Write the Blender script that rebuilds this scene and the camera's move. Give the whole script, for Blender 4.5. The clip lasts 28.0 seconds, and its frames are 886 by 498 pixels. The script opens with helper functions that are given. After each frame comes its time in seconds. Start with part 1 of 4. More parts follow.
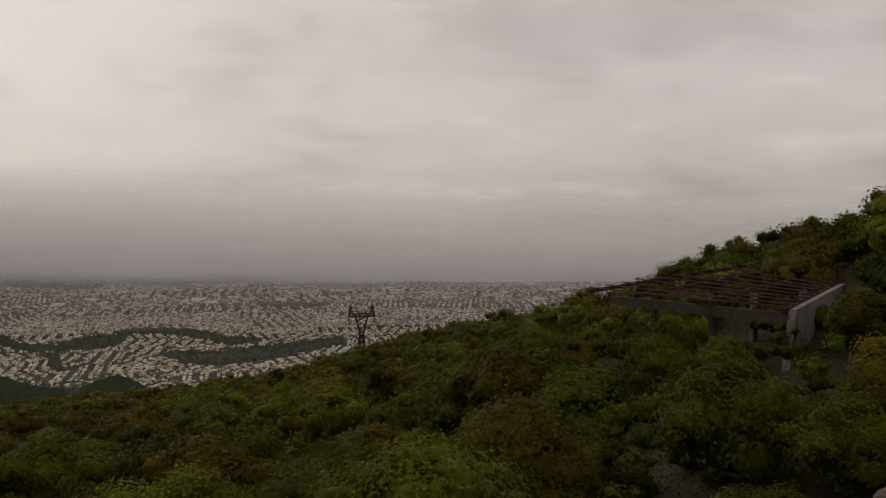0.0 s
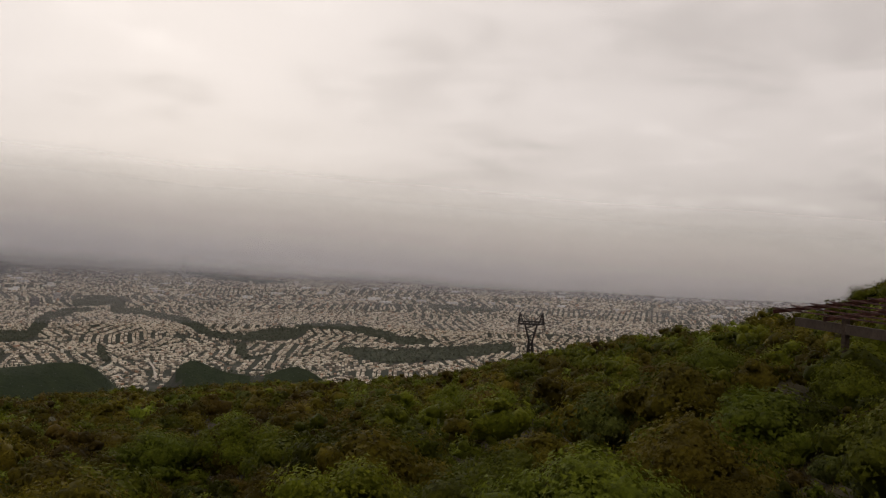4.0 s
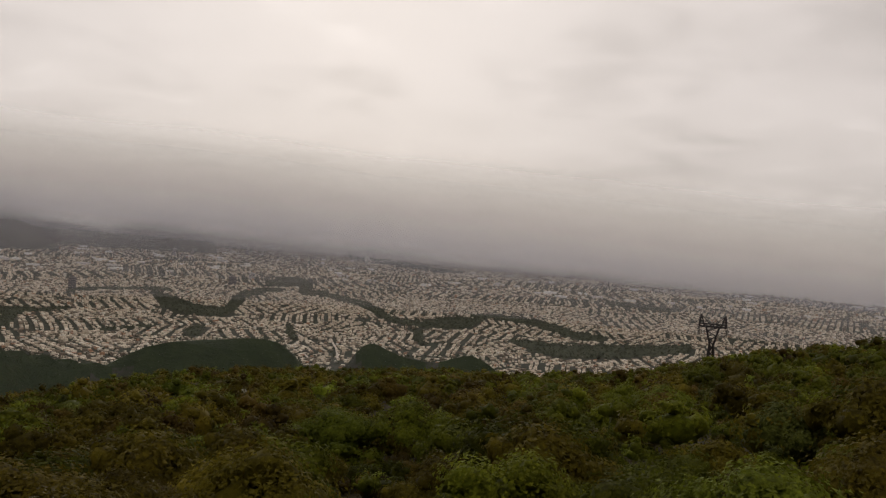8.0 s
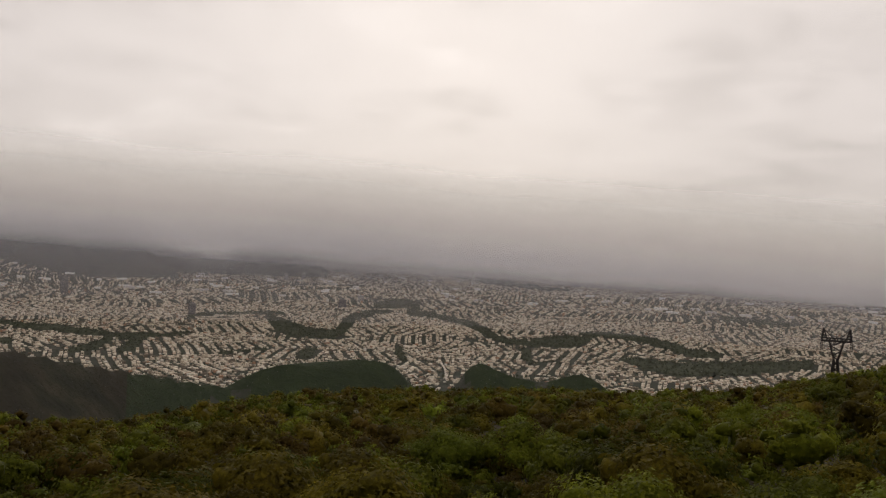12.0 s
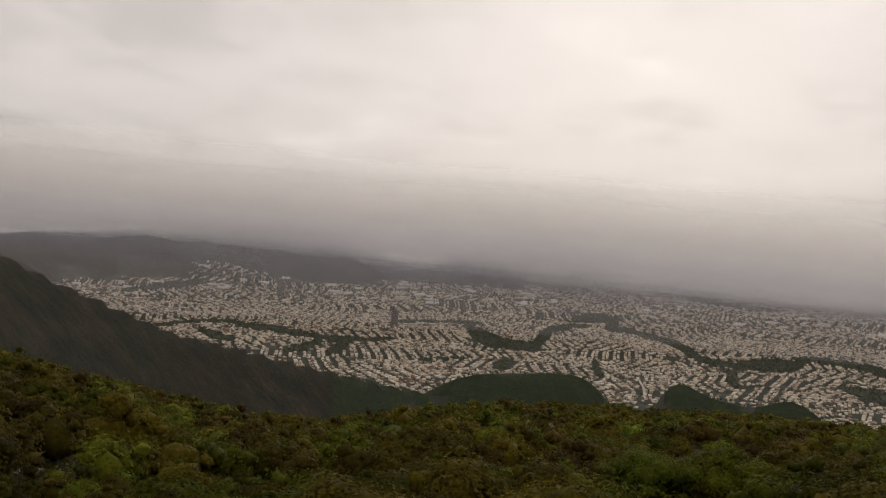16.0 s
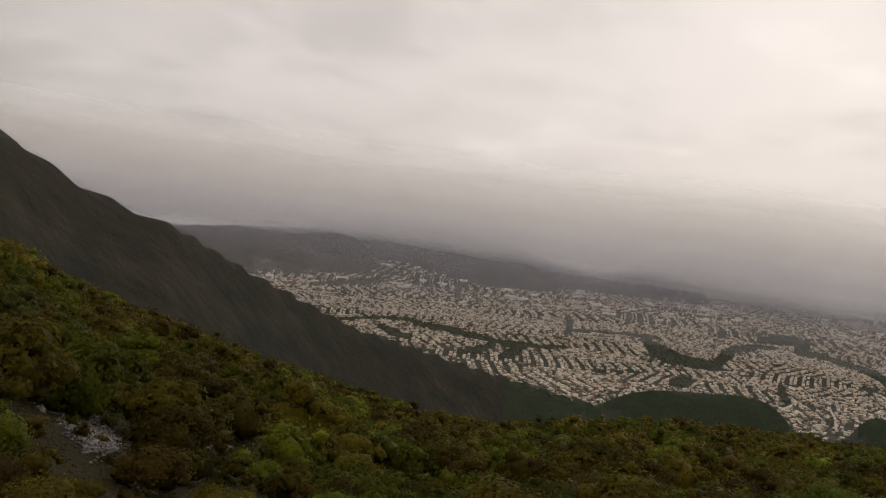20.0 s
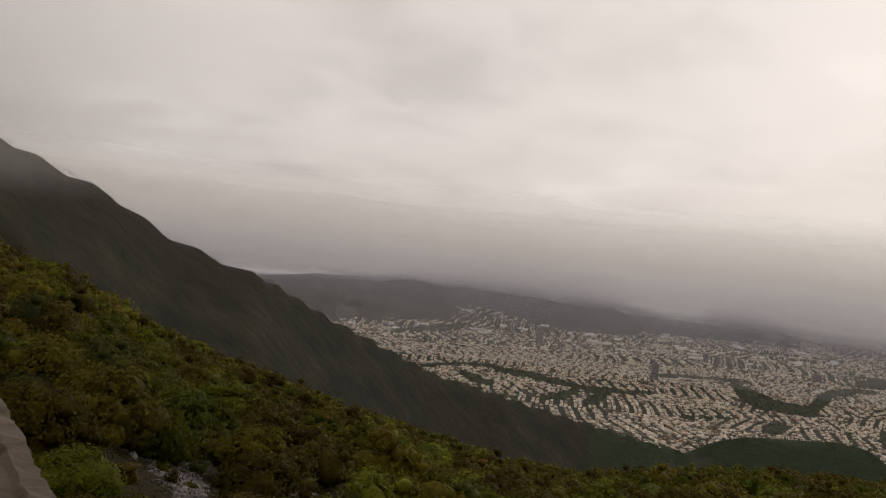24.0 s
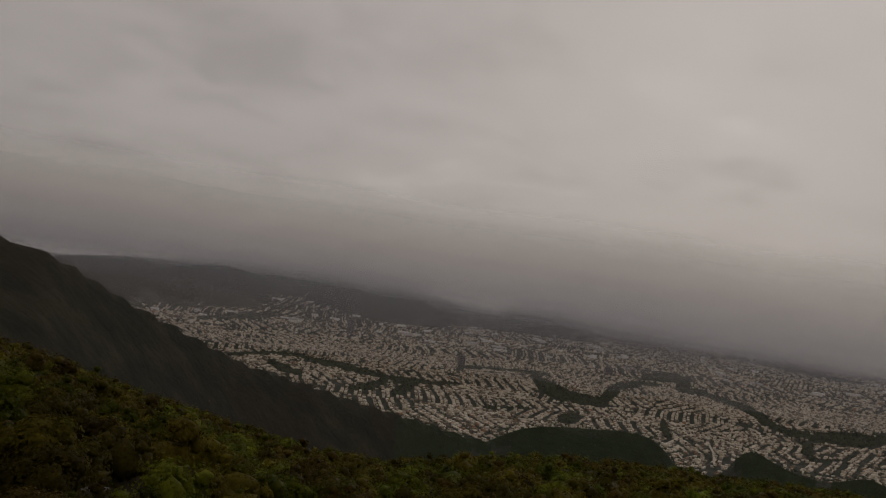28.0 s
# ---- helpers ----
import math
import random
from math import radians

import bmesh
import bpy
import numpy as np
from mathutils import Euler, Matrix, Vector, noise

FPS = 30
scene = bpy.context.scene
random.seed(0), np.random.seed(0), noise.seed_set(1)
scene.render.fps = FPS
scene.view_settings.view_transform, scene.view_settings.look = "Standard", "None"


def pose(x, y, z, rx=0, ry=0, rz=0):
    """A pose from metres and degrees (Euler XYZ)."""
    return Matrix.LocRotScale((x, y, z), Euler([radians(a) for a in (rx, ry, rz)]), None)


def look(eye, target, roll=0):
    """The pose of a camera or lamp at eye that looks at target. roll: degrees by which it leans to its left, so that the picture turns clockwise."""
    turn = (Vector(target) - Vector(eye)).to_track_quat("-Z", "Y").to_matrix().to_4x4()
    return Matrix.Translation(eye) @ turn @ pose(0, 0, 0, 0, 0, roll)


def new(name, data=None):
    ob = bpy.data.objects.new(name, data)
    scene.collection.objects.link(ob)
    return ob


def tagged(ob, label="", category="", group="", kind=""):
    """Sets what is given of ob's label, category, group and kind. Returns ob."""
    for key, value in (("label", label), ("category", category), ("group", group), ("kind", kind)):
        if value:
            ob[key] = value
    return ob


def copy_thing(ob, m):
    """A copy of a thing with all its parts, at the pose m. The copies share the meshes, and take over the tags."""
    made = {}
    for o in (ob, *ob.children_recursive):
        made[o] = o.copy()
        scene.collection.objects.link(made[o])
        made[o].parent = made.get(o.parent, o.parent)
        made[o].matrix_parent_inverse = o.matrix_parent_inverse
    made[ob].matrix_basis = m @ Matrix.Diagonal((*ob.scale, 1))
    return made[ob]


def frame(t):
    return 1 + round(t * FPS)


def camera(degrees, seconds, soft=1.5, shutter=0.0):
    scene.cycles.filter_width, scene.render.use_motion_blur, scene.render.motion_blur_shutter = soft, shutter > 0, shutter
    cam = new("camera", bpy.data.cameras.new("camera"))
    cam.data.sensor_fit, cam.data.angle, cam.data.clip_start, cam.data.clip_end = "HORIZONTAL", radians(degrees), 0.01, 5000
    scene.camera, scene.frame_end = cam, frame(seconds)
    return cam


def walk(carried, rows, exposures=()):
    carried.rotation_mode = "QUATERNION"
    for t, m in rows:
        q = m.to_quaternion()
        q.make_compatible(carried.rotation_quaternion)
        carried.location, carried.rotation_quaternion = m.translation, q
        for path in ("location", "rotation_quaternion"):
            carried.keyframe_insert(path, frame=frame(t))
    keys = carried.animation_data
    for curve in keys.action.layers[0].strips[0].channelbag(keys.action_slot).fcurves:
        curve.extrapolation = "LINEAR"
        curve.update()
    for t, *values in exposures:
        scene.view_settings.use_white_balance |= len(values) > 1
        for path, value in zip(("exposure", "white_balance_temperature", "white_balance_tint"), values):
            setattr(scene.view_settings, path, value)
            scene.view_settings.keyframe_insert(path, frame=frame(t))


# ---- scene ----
FOV = 54.0
# seconds, tilt (90 is level), roll, heading; the camera turns on the spot at the eye (0, 0, 0)
TURN = [
    (0.0, 89.60, 0.30, -25.88),
    (0.5, 89.42, -3.08, -22.65),
    (1.0, 90.23, -2.32, -23.57),
    (1.5, 90.10, -2.89, -22.85),
    (2.0, 89.70, -3.48, -21.09),
    (2.5, 90.23, -2.85, -19.56),
    (4.5, 89.62, -1.97, -12.95),
    (5.0, 89.18, -1.84, -11.58),
    (5.5, 89.14, -1.49, -10.28),
    (6.0, 89.08, -1.05, -8.91),
    (6.5, 89.05, -1.49, -7.74),
    (7.0, 89.10, -1.76, -6.20),
    (7.5, 89.11, -1.91, -4.97),
    (8.0, 88.85, -4.02, -2.87),
    (8.5, 89.03, -6.09, 0.23),
    (9.0, 89.13, -2.87, -1.62),
    (9.5, 88.88, -2.59, -2.38),
    (10.0, 89.05, -0.49, -2.20),
    (10.5, 89.30, -0.10, -1.40),
    (11.0, 89.51, -0.46, 0.00),
    (11.5, 89.57, -2.16, 1.98),
    (12.0, 89.75, -2.35, 4.06),
    (12.5, 89.71, -2.65, 5.23),
    (14.5, 89.62, -3.07, 10.60),
    (15.0, 89.99, -2.78, 12.17),
    (15.5, 90.00, -3.02, 14.52),
    (16.0, 89.89, -3.65, 17.12),
    (16.5, 89.81, -4.03, 18.41),
    (17.0, 89.48, -4.61, 19.50),
    (17.5, 89.25, -5.25, 20.61),
    (18.0, 89.27, -6.00, 22.29),
    (18.5, 89.14, -6.36, 23.83),
    (19.0, 89.24, -6.65, 25.68),
    (19.5, 89.21, -6.44, 27.38),
    (20.0, 89.29, -6.25, 28.86),
    (20.5, 89.38, -6.55, 30.26),
    (21.0, 89.21, -7.28, 32.05),
    (21.5, 89.42, -7.50, 33.48),
    (23.5, 91.89, -5.52, 35.79),
    (24.0, 91.76, -5.28, 34.14),
    (24.5, 91.88, -5.24, 32.88),
    (25.0, 92.11, -5.60, 31.24),
    (25.5, 92.09, -6.03, 30.15),
    (26.0, 92.16, -6.07, 29.28),
    (26.5, 92.05, -5.84, 27.65),
    (27.0, 92.18, -6.19, 25.61),
    (27.5, 92.24, -6.08, 24.07),
    (28.0, 92.46, -7.14, 21.82)]
cam = camera(FOV, 28.0, soft=1.15)
walk(cam, [(t, pose(0, 0, 0, rx, ry, rz)) for t, rx, ry, rz in TURN],
     [(0.0, -0.32), (1.0, -0.12), (2.0, -0.05), (5.0, 0.0), (8.0, -0.08), (12.0, 0.0), (23.0, 0.0), (25.0, -0.07), (26.0, -0.2), (27.0, -0.4), (28.0, -0.98)])

# ---- world and light: overcast, the sun behind thick cloud ----
SUN_AZ, SUN_EL = -3.3, 18.0
world = bpy.data.worlds.new("overcast_sky")
scene.world = world
world.use_nodes = True
wn, wl = world.node_tree.nodes, world.node_tree.links
wn.clear()


def wnode(kind, **k):
    n = wn.new(kind)
    for a, b in k.items():
        n.inputs[a.replace("_", " ") if a not in n.inputs else a].default_value = b
    return n


def wmath(op, a, b=0.0, clamp=False):
    n = wn.new("ShaderNodeMath")
    n.operation, n.use_clamp = op, clamp
    for i, v in enumerate((a, b)):
        if isinstance(v, (int, float)):
            n.inputs[i].default_value = v
        else:
            wl.new(v, n.inputs[i])
    return n.outputs[0]


def wramp(fac, stops):
    n = wn.new("ShaderNodeValToRGB")
    n.color_ramp.interpolation = "EASE"
    els = n.color_ramp.elements
    while len(els) < len(stops):
        els.new(0.5)
    for e, (p, c) in zip(els, stops):
        e.position, e.color = p, (*c, 1)
    wl.new(fac, n.inputs[0])
    return n.outputs[0]


tc = wn.new("ShaderNodeTexCoord")
sep = wn.new("ShaderNodeSeparateXYZ")
wl.new(tc.outputs["Generated"], sep.inputs[0])
up = wmath("MAXIMUM", sep.outputs[2], 0.0)
deck = wmath("ADD", up, 0.16)
com = wn.new("ShaderNodeCombineXYZ")
wl.new(wmath("DIVIDE", sep.outputs[0], deck), com.inputs[0])
wl.new(wmath("DIVIDE", sep.outputs[1], deck), com.inputs[1])
big = wnode("ShaderNodeTexNoise", Scale=0.75, Detail=5.0, Roughness=0.5, Distortion=0.3)
wl.new(com.outputs[0], big.inputs["Vector"])
small = wnode("ShaderNodeTexNoise", Scale=2.6, Detail=6.0, Roughness=0.55, Distortion=0.5)
wl.new(com.outputs[0], small.inputs["Vector"])
billow = wmath("ADD", wmath("MULTIPLY", big.outputs[0], 0.65), wmath("MULTIPLY", small.outputs[0], 0.35))
cloud = wramp(billow, [(0.34, (0.53, 0.478, 0.456)), (0.52, (0.688, 0.624, 0.596)), (0.68, (0.846, 0.773, 0.74))])
lift = wramp(up, [(0.0, (0.68, 0.675, 0.665)), (0.04, (0.77, 0.765, 0.757)), (0.11, (0.93, 0.928, 0.922)), (0.18, (1.02, 1.02, 1.02)), (1.0, (1.25, 1.25, 1.25))])
sunv = Vector((math.sin(radians(SUN_AZ)) * math.cos(radians(SUN_EL)), math.cos(radians(SUN_AZ)) * math.cos(radians(SUN_EL)), math.sin(radians(SUN_EL))))
dot = wn.new("ShaderNodeVectorMath")
dot.operation = "DOT_PRODUCT"
wl.new(tc.outputs["Generated"], dot.inputs[0])
dot.inputs[1].default_value = sunv
glow = wmath("POWER", wmath("MAXIMUM", dot.outputs["Value"], 0.0), 14.0)
mul = wn.new("ShaderNodeMix")
mul.data_type, mul.blend_type = "RGBA", "MULTIPLY"
mul.inputs["Factor"].default_value = 1.0
wl.new(cloud, mul.inputs["A"])
wl.new(lift, mul.inputs["B"])
addg = wn.new("ShaderNodeMix")
addg.data_type, addg.blend_type = "RGBA", "ADD"
wl.new(wmath("MULTIPLY", glow, 0.20), addg.inputs["Factor"])
wl.new(mul.outputs["Result"], addg.inputs["A"])
addg.inputs["B"].default_value = (1.0, 0.93, 0.84, 1)
# the cloud thickens over the mountain
thick = wn.new("ShaderNodeMapRange")
thick.interpolation_type = "SMOOTHSTEP"
for key, v in (("From Min", -0.92), ("From Max", -0.66), ("To Min", 0.74), ("To Max", 1.0)):
    thick.inputs[key].default_value = v
wl.new(sep.outputs[0], thick.inputs["Value"])
sky = wn.new("ShaderNodeTexSky")
sky.sky_type, sky.sun_disc = "NISHITA", False
sky.sun_elevation, sky.sun_rotation = radians(SUN_EL), radians(SUN_AZ)
bg_cloud = wn.new("ShaderNodeBackground")
wl.new(wmath("MULTIPLY", thick.outputs[0], 1.10), bg_cloud.inputs["Strength"])
wl.new(addg.outputs["Result"], bg_cloud.inputs["Color"])
bg_sky = wn.new("ShaderNodeBackground")
bg_sky.inputs["Strength"].default_value = 0.05
wl.new(sky.outputs[0], bg_sky.inputs["Color"])
mixs = wn.new("ShaderNodeMixShader")
mixs.inputs[0].default_value = 0.04
wl.new(bg_cloud.outputs[0], mixs.inputs[1])
wl.new(bg_sky.outputs[0], mixs.inputs[2])
wo = wn.new("ShaderNodeOutputWorld")
wl.new(mixs.outputs[0], wo.inputs[0])

sun = new("sun", bpy.data.lights.new("sun", "SUN"))
sun.data.energy, sun.data.angle, sun.data.color = 1.5, radians(40), (1.0, 0.96, 0.91)
sun.matrix_world = look(sunv * 100, (0, 0, 0))


# ---- materials ----
class Mat:
    """A node material with short ways to add textures."""

    def __init__(self, name, rough=0.9):
        self.m = bpy.data.materials.new(name)
        self.m.use_nodes = True
        self.n, self.l = self.m.node_tree.nodes, self.m.node_tree.links
        self.b = self.n["Principled BSDF"]
        self.b.inputs["Roughness"].default_value = rough
        self.b.inputs["Specular IOR Level"].default_value = 0.08
        self.geo = self.n.new("ShaderNodeNewGeometry")

    def noise(self, scale, detail=4.0, rough=0.55, obj=False):
        n = self.n.new("ShaderNodeTexNoise")
        n.inputs["Scale"].default_value, n.inputs["Detail"].default_value, n.inputs["Roughness"].default_value = scale, detail, rough
        src = self.geo.outputs["Position"]
        if obj:
            src = self.n.new("ShaderNodeTexCoord").outputs["Object"]
        self.l.new(src, n.inputs["Vector"])
        return n.outputs[0]

    def math(self, op, a, b=0.0):
        n = self.n.new("ShaderNodeMath")
        n.operation = op
        for i, v in enumerate((a, b)):
            if isinstance(v, (int, float)):
                n.inputs[i].default_value = v
            else:
                self.l.new(v, n.inputs[i])
        return n.outputs[0]

    def ramp(self, fac, stops, hard=False):
        n = self.n.new("ShaderNodeValToRGB")
        if hard:
            n.color_ramp.interpolation = "CONSTANT"
        els = n.color_ramp.elements
        while len(els) < len(stops):
            els.new(0.5)
        for e, (p, c) in zip(els, stops):
            e.position, e.color = p, (*c, 1)
        self.l.new(fac, n.inputs[0])
        return n.outputs[0]

    def mix(self, fac, a, b, blend="MIX"):
        n = self.n.new("ShaderNodeMix")
        n.data_type, n.blend_type = "RGBA", blend
        for key, v in (("Factor", fac), ("A", a), ("B", b)):
            if isinstance(v, (int, float)):
                n.inputs[key].default_value = v
            elif isinstance(v, tuple):
                n.inputs[key].default_value = (*v, 1)
            else:
                self.l.new(v, n.inputs[key])
        return n.outputs["Result"]

    def color(self, c):
        if isinstance(c, tuple):
            self.b.inputs["Base Color"].default_value = (*c, 1)
        else:
            self.l.new(c, self.b.inputs["Base Color"])
        return self

    def bump(self, h, strength=0.5, dist=0.02):
        n = self.n.new("ShaderNodeBump")
        n.inputs["Strength"].default_value, n.inputs["Distance"].default_value = strength, dist
        self.l.new(h, n.inputs["Height"])
        self.l.new(n.outputs[0], self.b.inputs["Normal"])
        return self

    def island(self):
        return self.geo.outputs["Random Per Island"]

    def rand(self):
        return self.n.new("ShaderNodeObjectInfo").outputs["Random"]


def foliage(name, dark, mid, light, tone):
    """Leaves of one kind of tree: each leaf, each tree and each patch of wood a little different."""
    m = Mat(name, 0.7)
    m.b.inputs["Specular IOR Level"].default_value = 0.04
    dark, mid, light = (tuple(v * tone for v in c) for c in (dark, mid, light))
    leaf = m.ramp(m.island(), [(0.0, tuple(0.35 * a + 0.65 * b for a, b in zip(dark, mid))), (0.55, mid), (1.0, tuple(0.5 * a + 0.5 * b for a, b in zip(mid, light)))])
    patch = m.ramp(m.noise(0.07, 3.0), [(0.3, (0.78, 0.72, 0.72)), (0.5, (1.0, 1.0, 1.0)), (0.72, (1.12, 1.16, 0.95))])
    c = m.mix(1.0, leaf, patch, "MULTIPLY")
    c = m.mix(1.0, c, m.ramp(m.noise(2.6, 4.0, 0.65), [(0.34, (0.62, 0.60, 0.60)), (0.52, (1.0, 1.0, 1.0)), (0.68, (1.30, 1.28, 1.15))]), "MULTIPLY")
    c = m.mix(1.0, c, m.ramp(m.rand(), [(0.0, (0.72, 0.70, 0.72)), (0.5, (0.97, 0.97, 0.97)), (1.0, (1.25, 1.23, 1.05))]), "MULTIPLY")
    m.color(c).bump(m.noise(5.0, 5.0, 0.7), 0.8, 0.12)
    thin, both = m.n.new("ShaderNodeBsdfTranslucent"), m.n.new("ShaderNodeMixShader")
    m.l.new(c, thin.inputs[0])
    both.inputs[0].default_value = 0.3
    m.l.new(m.b.outputs[0], both.inputs[1])
    m.l.new(thin.outputs[0], both.inputs[2])
    m.l.new(both.outputs[0], m.n["Material Output"].inputs[0])
    return m.m


KIND_COLOURS = {
    "green": ((0.0371, 0.0465, 0.0046), (0.0684, 0.0778, 0.0068), (0.1141, 0.1203, 0.0111)),
    "olive": ((0.0485, 0.0421, 0.0049), (0.0869, 0.0714, 0.0075), (0.1355, 0.1075, 0.0118)),
    "brown": ((0.0419, 0.0300, 0.0062), (0.0692, 0.0491, 0.0088), (0.1006, 0.0722, 0.0141)),
    "yellow": ((0.0677, 0.0875, 0.0085), (0.1083, 0.1321, 0.0130), (0.1595, 0.1822, 0.0199)),
    "grey": ((0.0407, 0.0486, 0.0100), (0.0689, 0.0777, 0.0176), (0.1059, 0.1166, 0.0327)),
}
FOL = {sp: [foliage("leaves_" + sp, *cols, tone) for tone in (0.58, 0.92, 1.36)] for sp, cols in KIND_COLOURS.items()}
m = Mat("bark", 0.95)
m.color(m.ramp(m.noise(9.0, 6.0), [(0.3, (0.05, 0.04, 0.03)), (0.7, (0.17, 0.14, 0.11))])).bump(m.noise(30.0), 0.6, 0.01)
BARK = m.m
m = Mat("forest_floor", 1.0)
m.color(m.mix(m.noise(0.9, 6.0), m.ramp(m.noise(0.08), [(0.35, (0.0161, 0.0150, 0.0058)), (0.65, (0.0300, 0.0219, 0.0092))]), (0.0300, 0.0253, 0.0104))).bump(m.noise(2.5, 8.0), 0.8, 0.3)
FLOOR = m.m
m = Mat("mountain_scrub", 1.0)
scr = m.ramp(m.noise(0.0239, 5.1741, 0.3604), [(0.34, (0.0115, 0.0116, 0.0061)), (0.52, (0.0184, 0.0175, 0.0089)), (0.70, (0.0314, 0.0271, 0.0150))])
m.color(m.mix(m.ramp(m.noise(0.006, 5.0), [(0.40, (0, 0, 0)), (0.60, (0.75, 0.75, 0.75))]), scr, (0.019, 0.0155, 0.009))).bump(m.noise(0.06, 8.0, 0.6), 0.7, 5.0)
SCRUB = m.m
m = Mat("foothill_wood", 1.0)
m.color(m.ramp(m.noise(0.03, 8.0, 0.65), [(0.34, (0.014, 0.022, 0.008)), (0.55, (0.019, 0.029, 0.010)), (0.72, (0.026, 0.036, 0.013))])).bump(m.noise(0.06, 10.0, 0.7), 1.0, 6.0)
WOODED = m.m
m = Mat("city_ground", 0.95)
gr = m.ramp(m.noise(0.012, 8.0, 0.6), [(0.36, (0.020, 0.024, 0.014)), (0.50, (0.036, 0.034, 0.027)), (0.66, (0.062, 0.056, 0.047))])
m.color(m.mix(m.ramp(m.noise(0.07, 6.0), [(0.42, (0, 0, 0)), (0.6, (0.8, 0.8, 0.8))]), gr, (0.024, 0.030, 0.017)))
PLAIN = m.m
m = Mat("park_green", 1.0)
m.color(m.ramp(m.noise(0.0500, 6.8800, 0.6825), [(0.35, (0.0220, 0.0275, 0.0168)), (0.55, (0.0420, 0.0464, 0.0273)), (0.75, (0.0850, 0.0740, 0.0546))])).bump(m.noise(0.12, 6.0), 1.0, 4.0)
PARK = m.m
m = Mat("painted_render", 0.85)
hc = m.ramp(m.island(), [(0.0, (0.1806, 0.1520, 0.1176)), (0.14, (0.5599, 0.4830, 0.3780)), (0.36, (0.7585, 0.6887, 0.5628)), (0.60, (0.2709, 0.2281, 0.1764)), (0.72, (0.6502, 0.5724, 0.4620)), (0.88, (0.1987, 0.1699, 0.1386)), (0.94, (0.3793, 0.2325, 0.1512)), (0.97, (0.7405, 0.7066, 0.6216))], True)
m.color(m.mix(1.0, hc, m.ramp(m.noise(0.25, 5.0), [(0.3, (0.66, 0.64, 0.62)), (0.7, (0.94, 0.94, 0.94))]), "MULTIPLY"))
HOUSE = m.m
m = Mat("sheet_roofing", 0.5)
m.color(m.ramp(m.island(), [(0.0, (0.66, 0.65, 0.63)), (0.5, (0.46, 0.44, 0.42)), (0.8, (0.56, 0.54, 0.51))], True))
SHED = m.m


def concrete(name, a, b, dark=(0.06, 0.05, 0.04), runs=False):
    m = Mat(name, 0.92)
    c = m.ramp(m.noise(1.3, 8.0, 0.65), [(0.3, a), (0.7, b)])
    streak = m.noise(6.0, 6.0, 0.7)
    if runs:
        mp = m.n.new("ShaderNodeMapping")
        mp.inputs["Scale"].default_value = (2.6, 2.6, 0.22)
        m.l.new(m.geo.outputs["Position"], mp.inputs["Vector"])
        streak = m.noise(1.6, 6.0, 0.7)
        m.l.new(mp.outputs[0], streak.node.inputs["Vector"])
    st = m.ramp(streak, [(0.52, (0, 0, 0)), (0.68, (0.8, 0.8, 0.8))])
    m.color(m.mix(st, c, dark)).bump(m.noise(40.0, 6.0), 0.5, 0.01)
    return m.m


CONCRETE = concrete("weathered_concrete", (0.055, 0.043, 0.032), (0.125, 0.100, 0.077), (0.028, 0.022, 0.017))
STAINED = concrete("stained_concrete", (0.028, 0.020, 0.015), (0.066, 0.047, 0.034), (0.020, 0.014, 0.011))
PALE = concrete("limewashed_concrete", (0.085, 0.078, 0.069), (0.23, 0.218, 0.198), (0.024, 0.021, 0.018), True)
GREYC = concrete("tower_concrete", (0.30, 0.28, 0.27), (0.42, 0.40, 0.38), (0.24, 0.22, 0.21))
WHITEC = concrete("white_render", (0.60, 0.57, 0.53), (0.72, 0.70, 0.66), (0.45, 0.43, 0.40))
DARKC = concrete("dark_facade", (0.10, 0.09, 0.09), (0.16, 0.145, 0.14), (0.07, 0.065, 0.06))
m = Mat("rusted_steel", 0.85)
m.b.inputs["Metallic"].default_value = 0.25
m.color(m.ramp(m.noise(1.8600, 4.8000, 0.4340), [(0.3, (0.0248, 0.0108, 0.0087)), (0.55, (0.0620, 0.0258, 0.0186)), (0.75, (0.1116, 0.0540, 0.0409))])).bump(m.noise(25.0), 0.5, 0.01)
RUST = m.m
m = Mat("dark_galvanised_steel", 0.6)
m.color(m.ramp(m.noise(1.5, 5.0), [(0.3, (0.014, 0.012, 0.012)), (0.7, (0.032, 0.027, 0.026))]))
STEEL = m.m
m = Mat("limestone", 0.9)
m.color(m.mix(1.0, m.ramp(m.island(), [(0.0, (0.0792, 0.0720, 0.0677)), (0.5, (0.1440, 0.1339, 0.1267)), (1.0, (0.2592, 0.2462, 0.2340))]), m.ramp(m.noise(5.0, 8.0), [(0.3, (0.6, 0.58, 0.56)), (0.7, (1.0, 1.0, 1.0))]), "MULTIPLY")).bump(m.noise(14.0, 8.0), 0.7, 0.03)
ROCK = m.m
m = Mat("dirt_road", 0.95)
m.color(m.ramp(m.noise(0.2, 6.0), [(0.3, (0.30, 0.26, 0.21)), (0.7, (0.44, 0.40, 0.34))]))
DIRT = m.m
m = Mat("tower_glass", 0.12)
m.color(m.ramp(m.noise(0.2), [(0.3, (0.03, 0.035, 0.04)), (0.7, (0.07, 0.075, 0.08))]))
GLASS = m.m


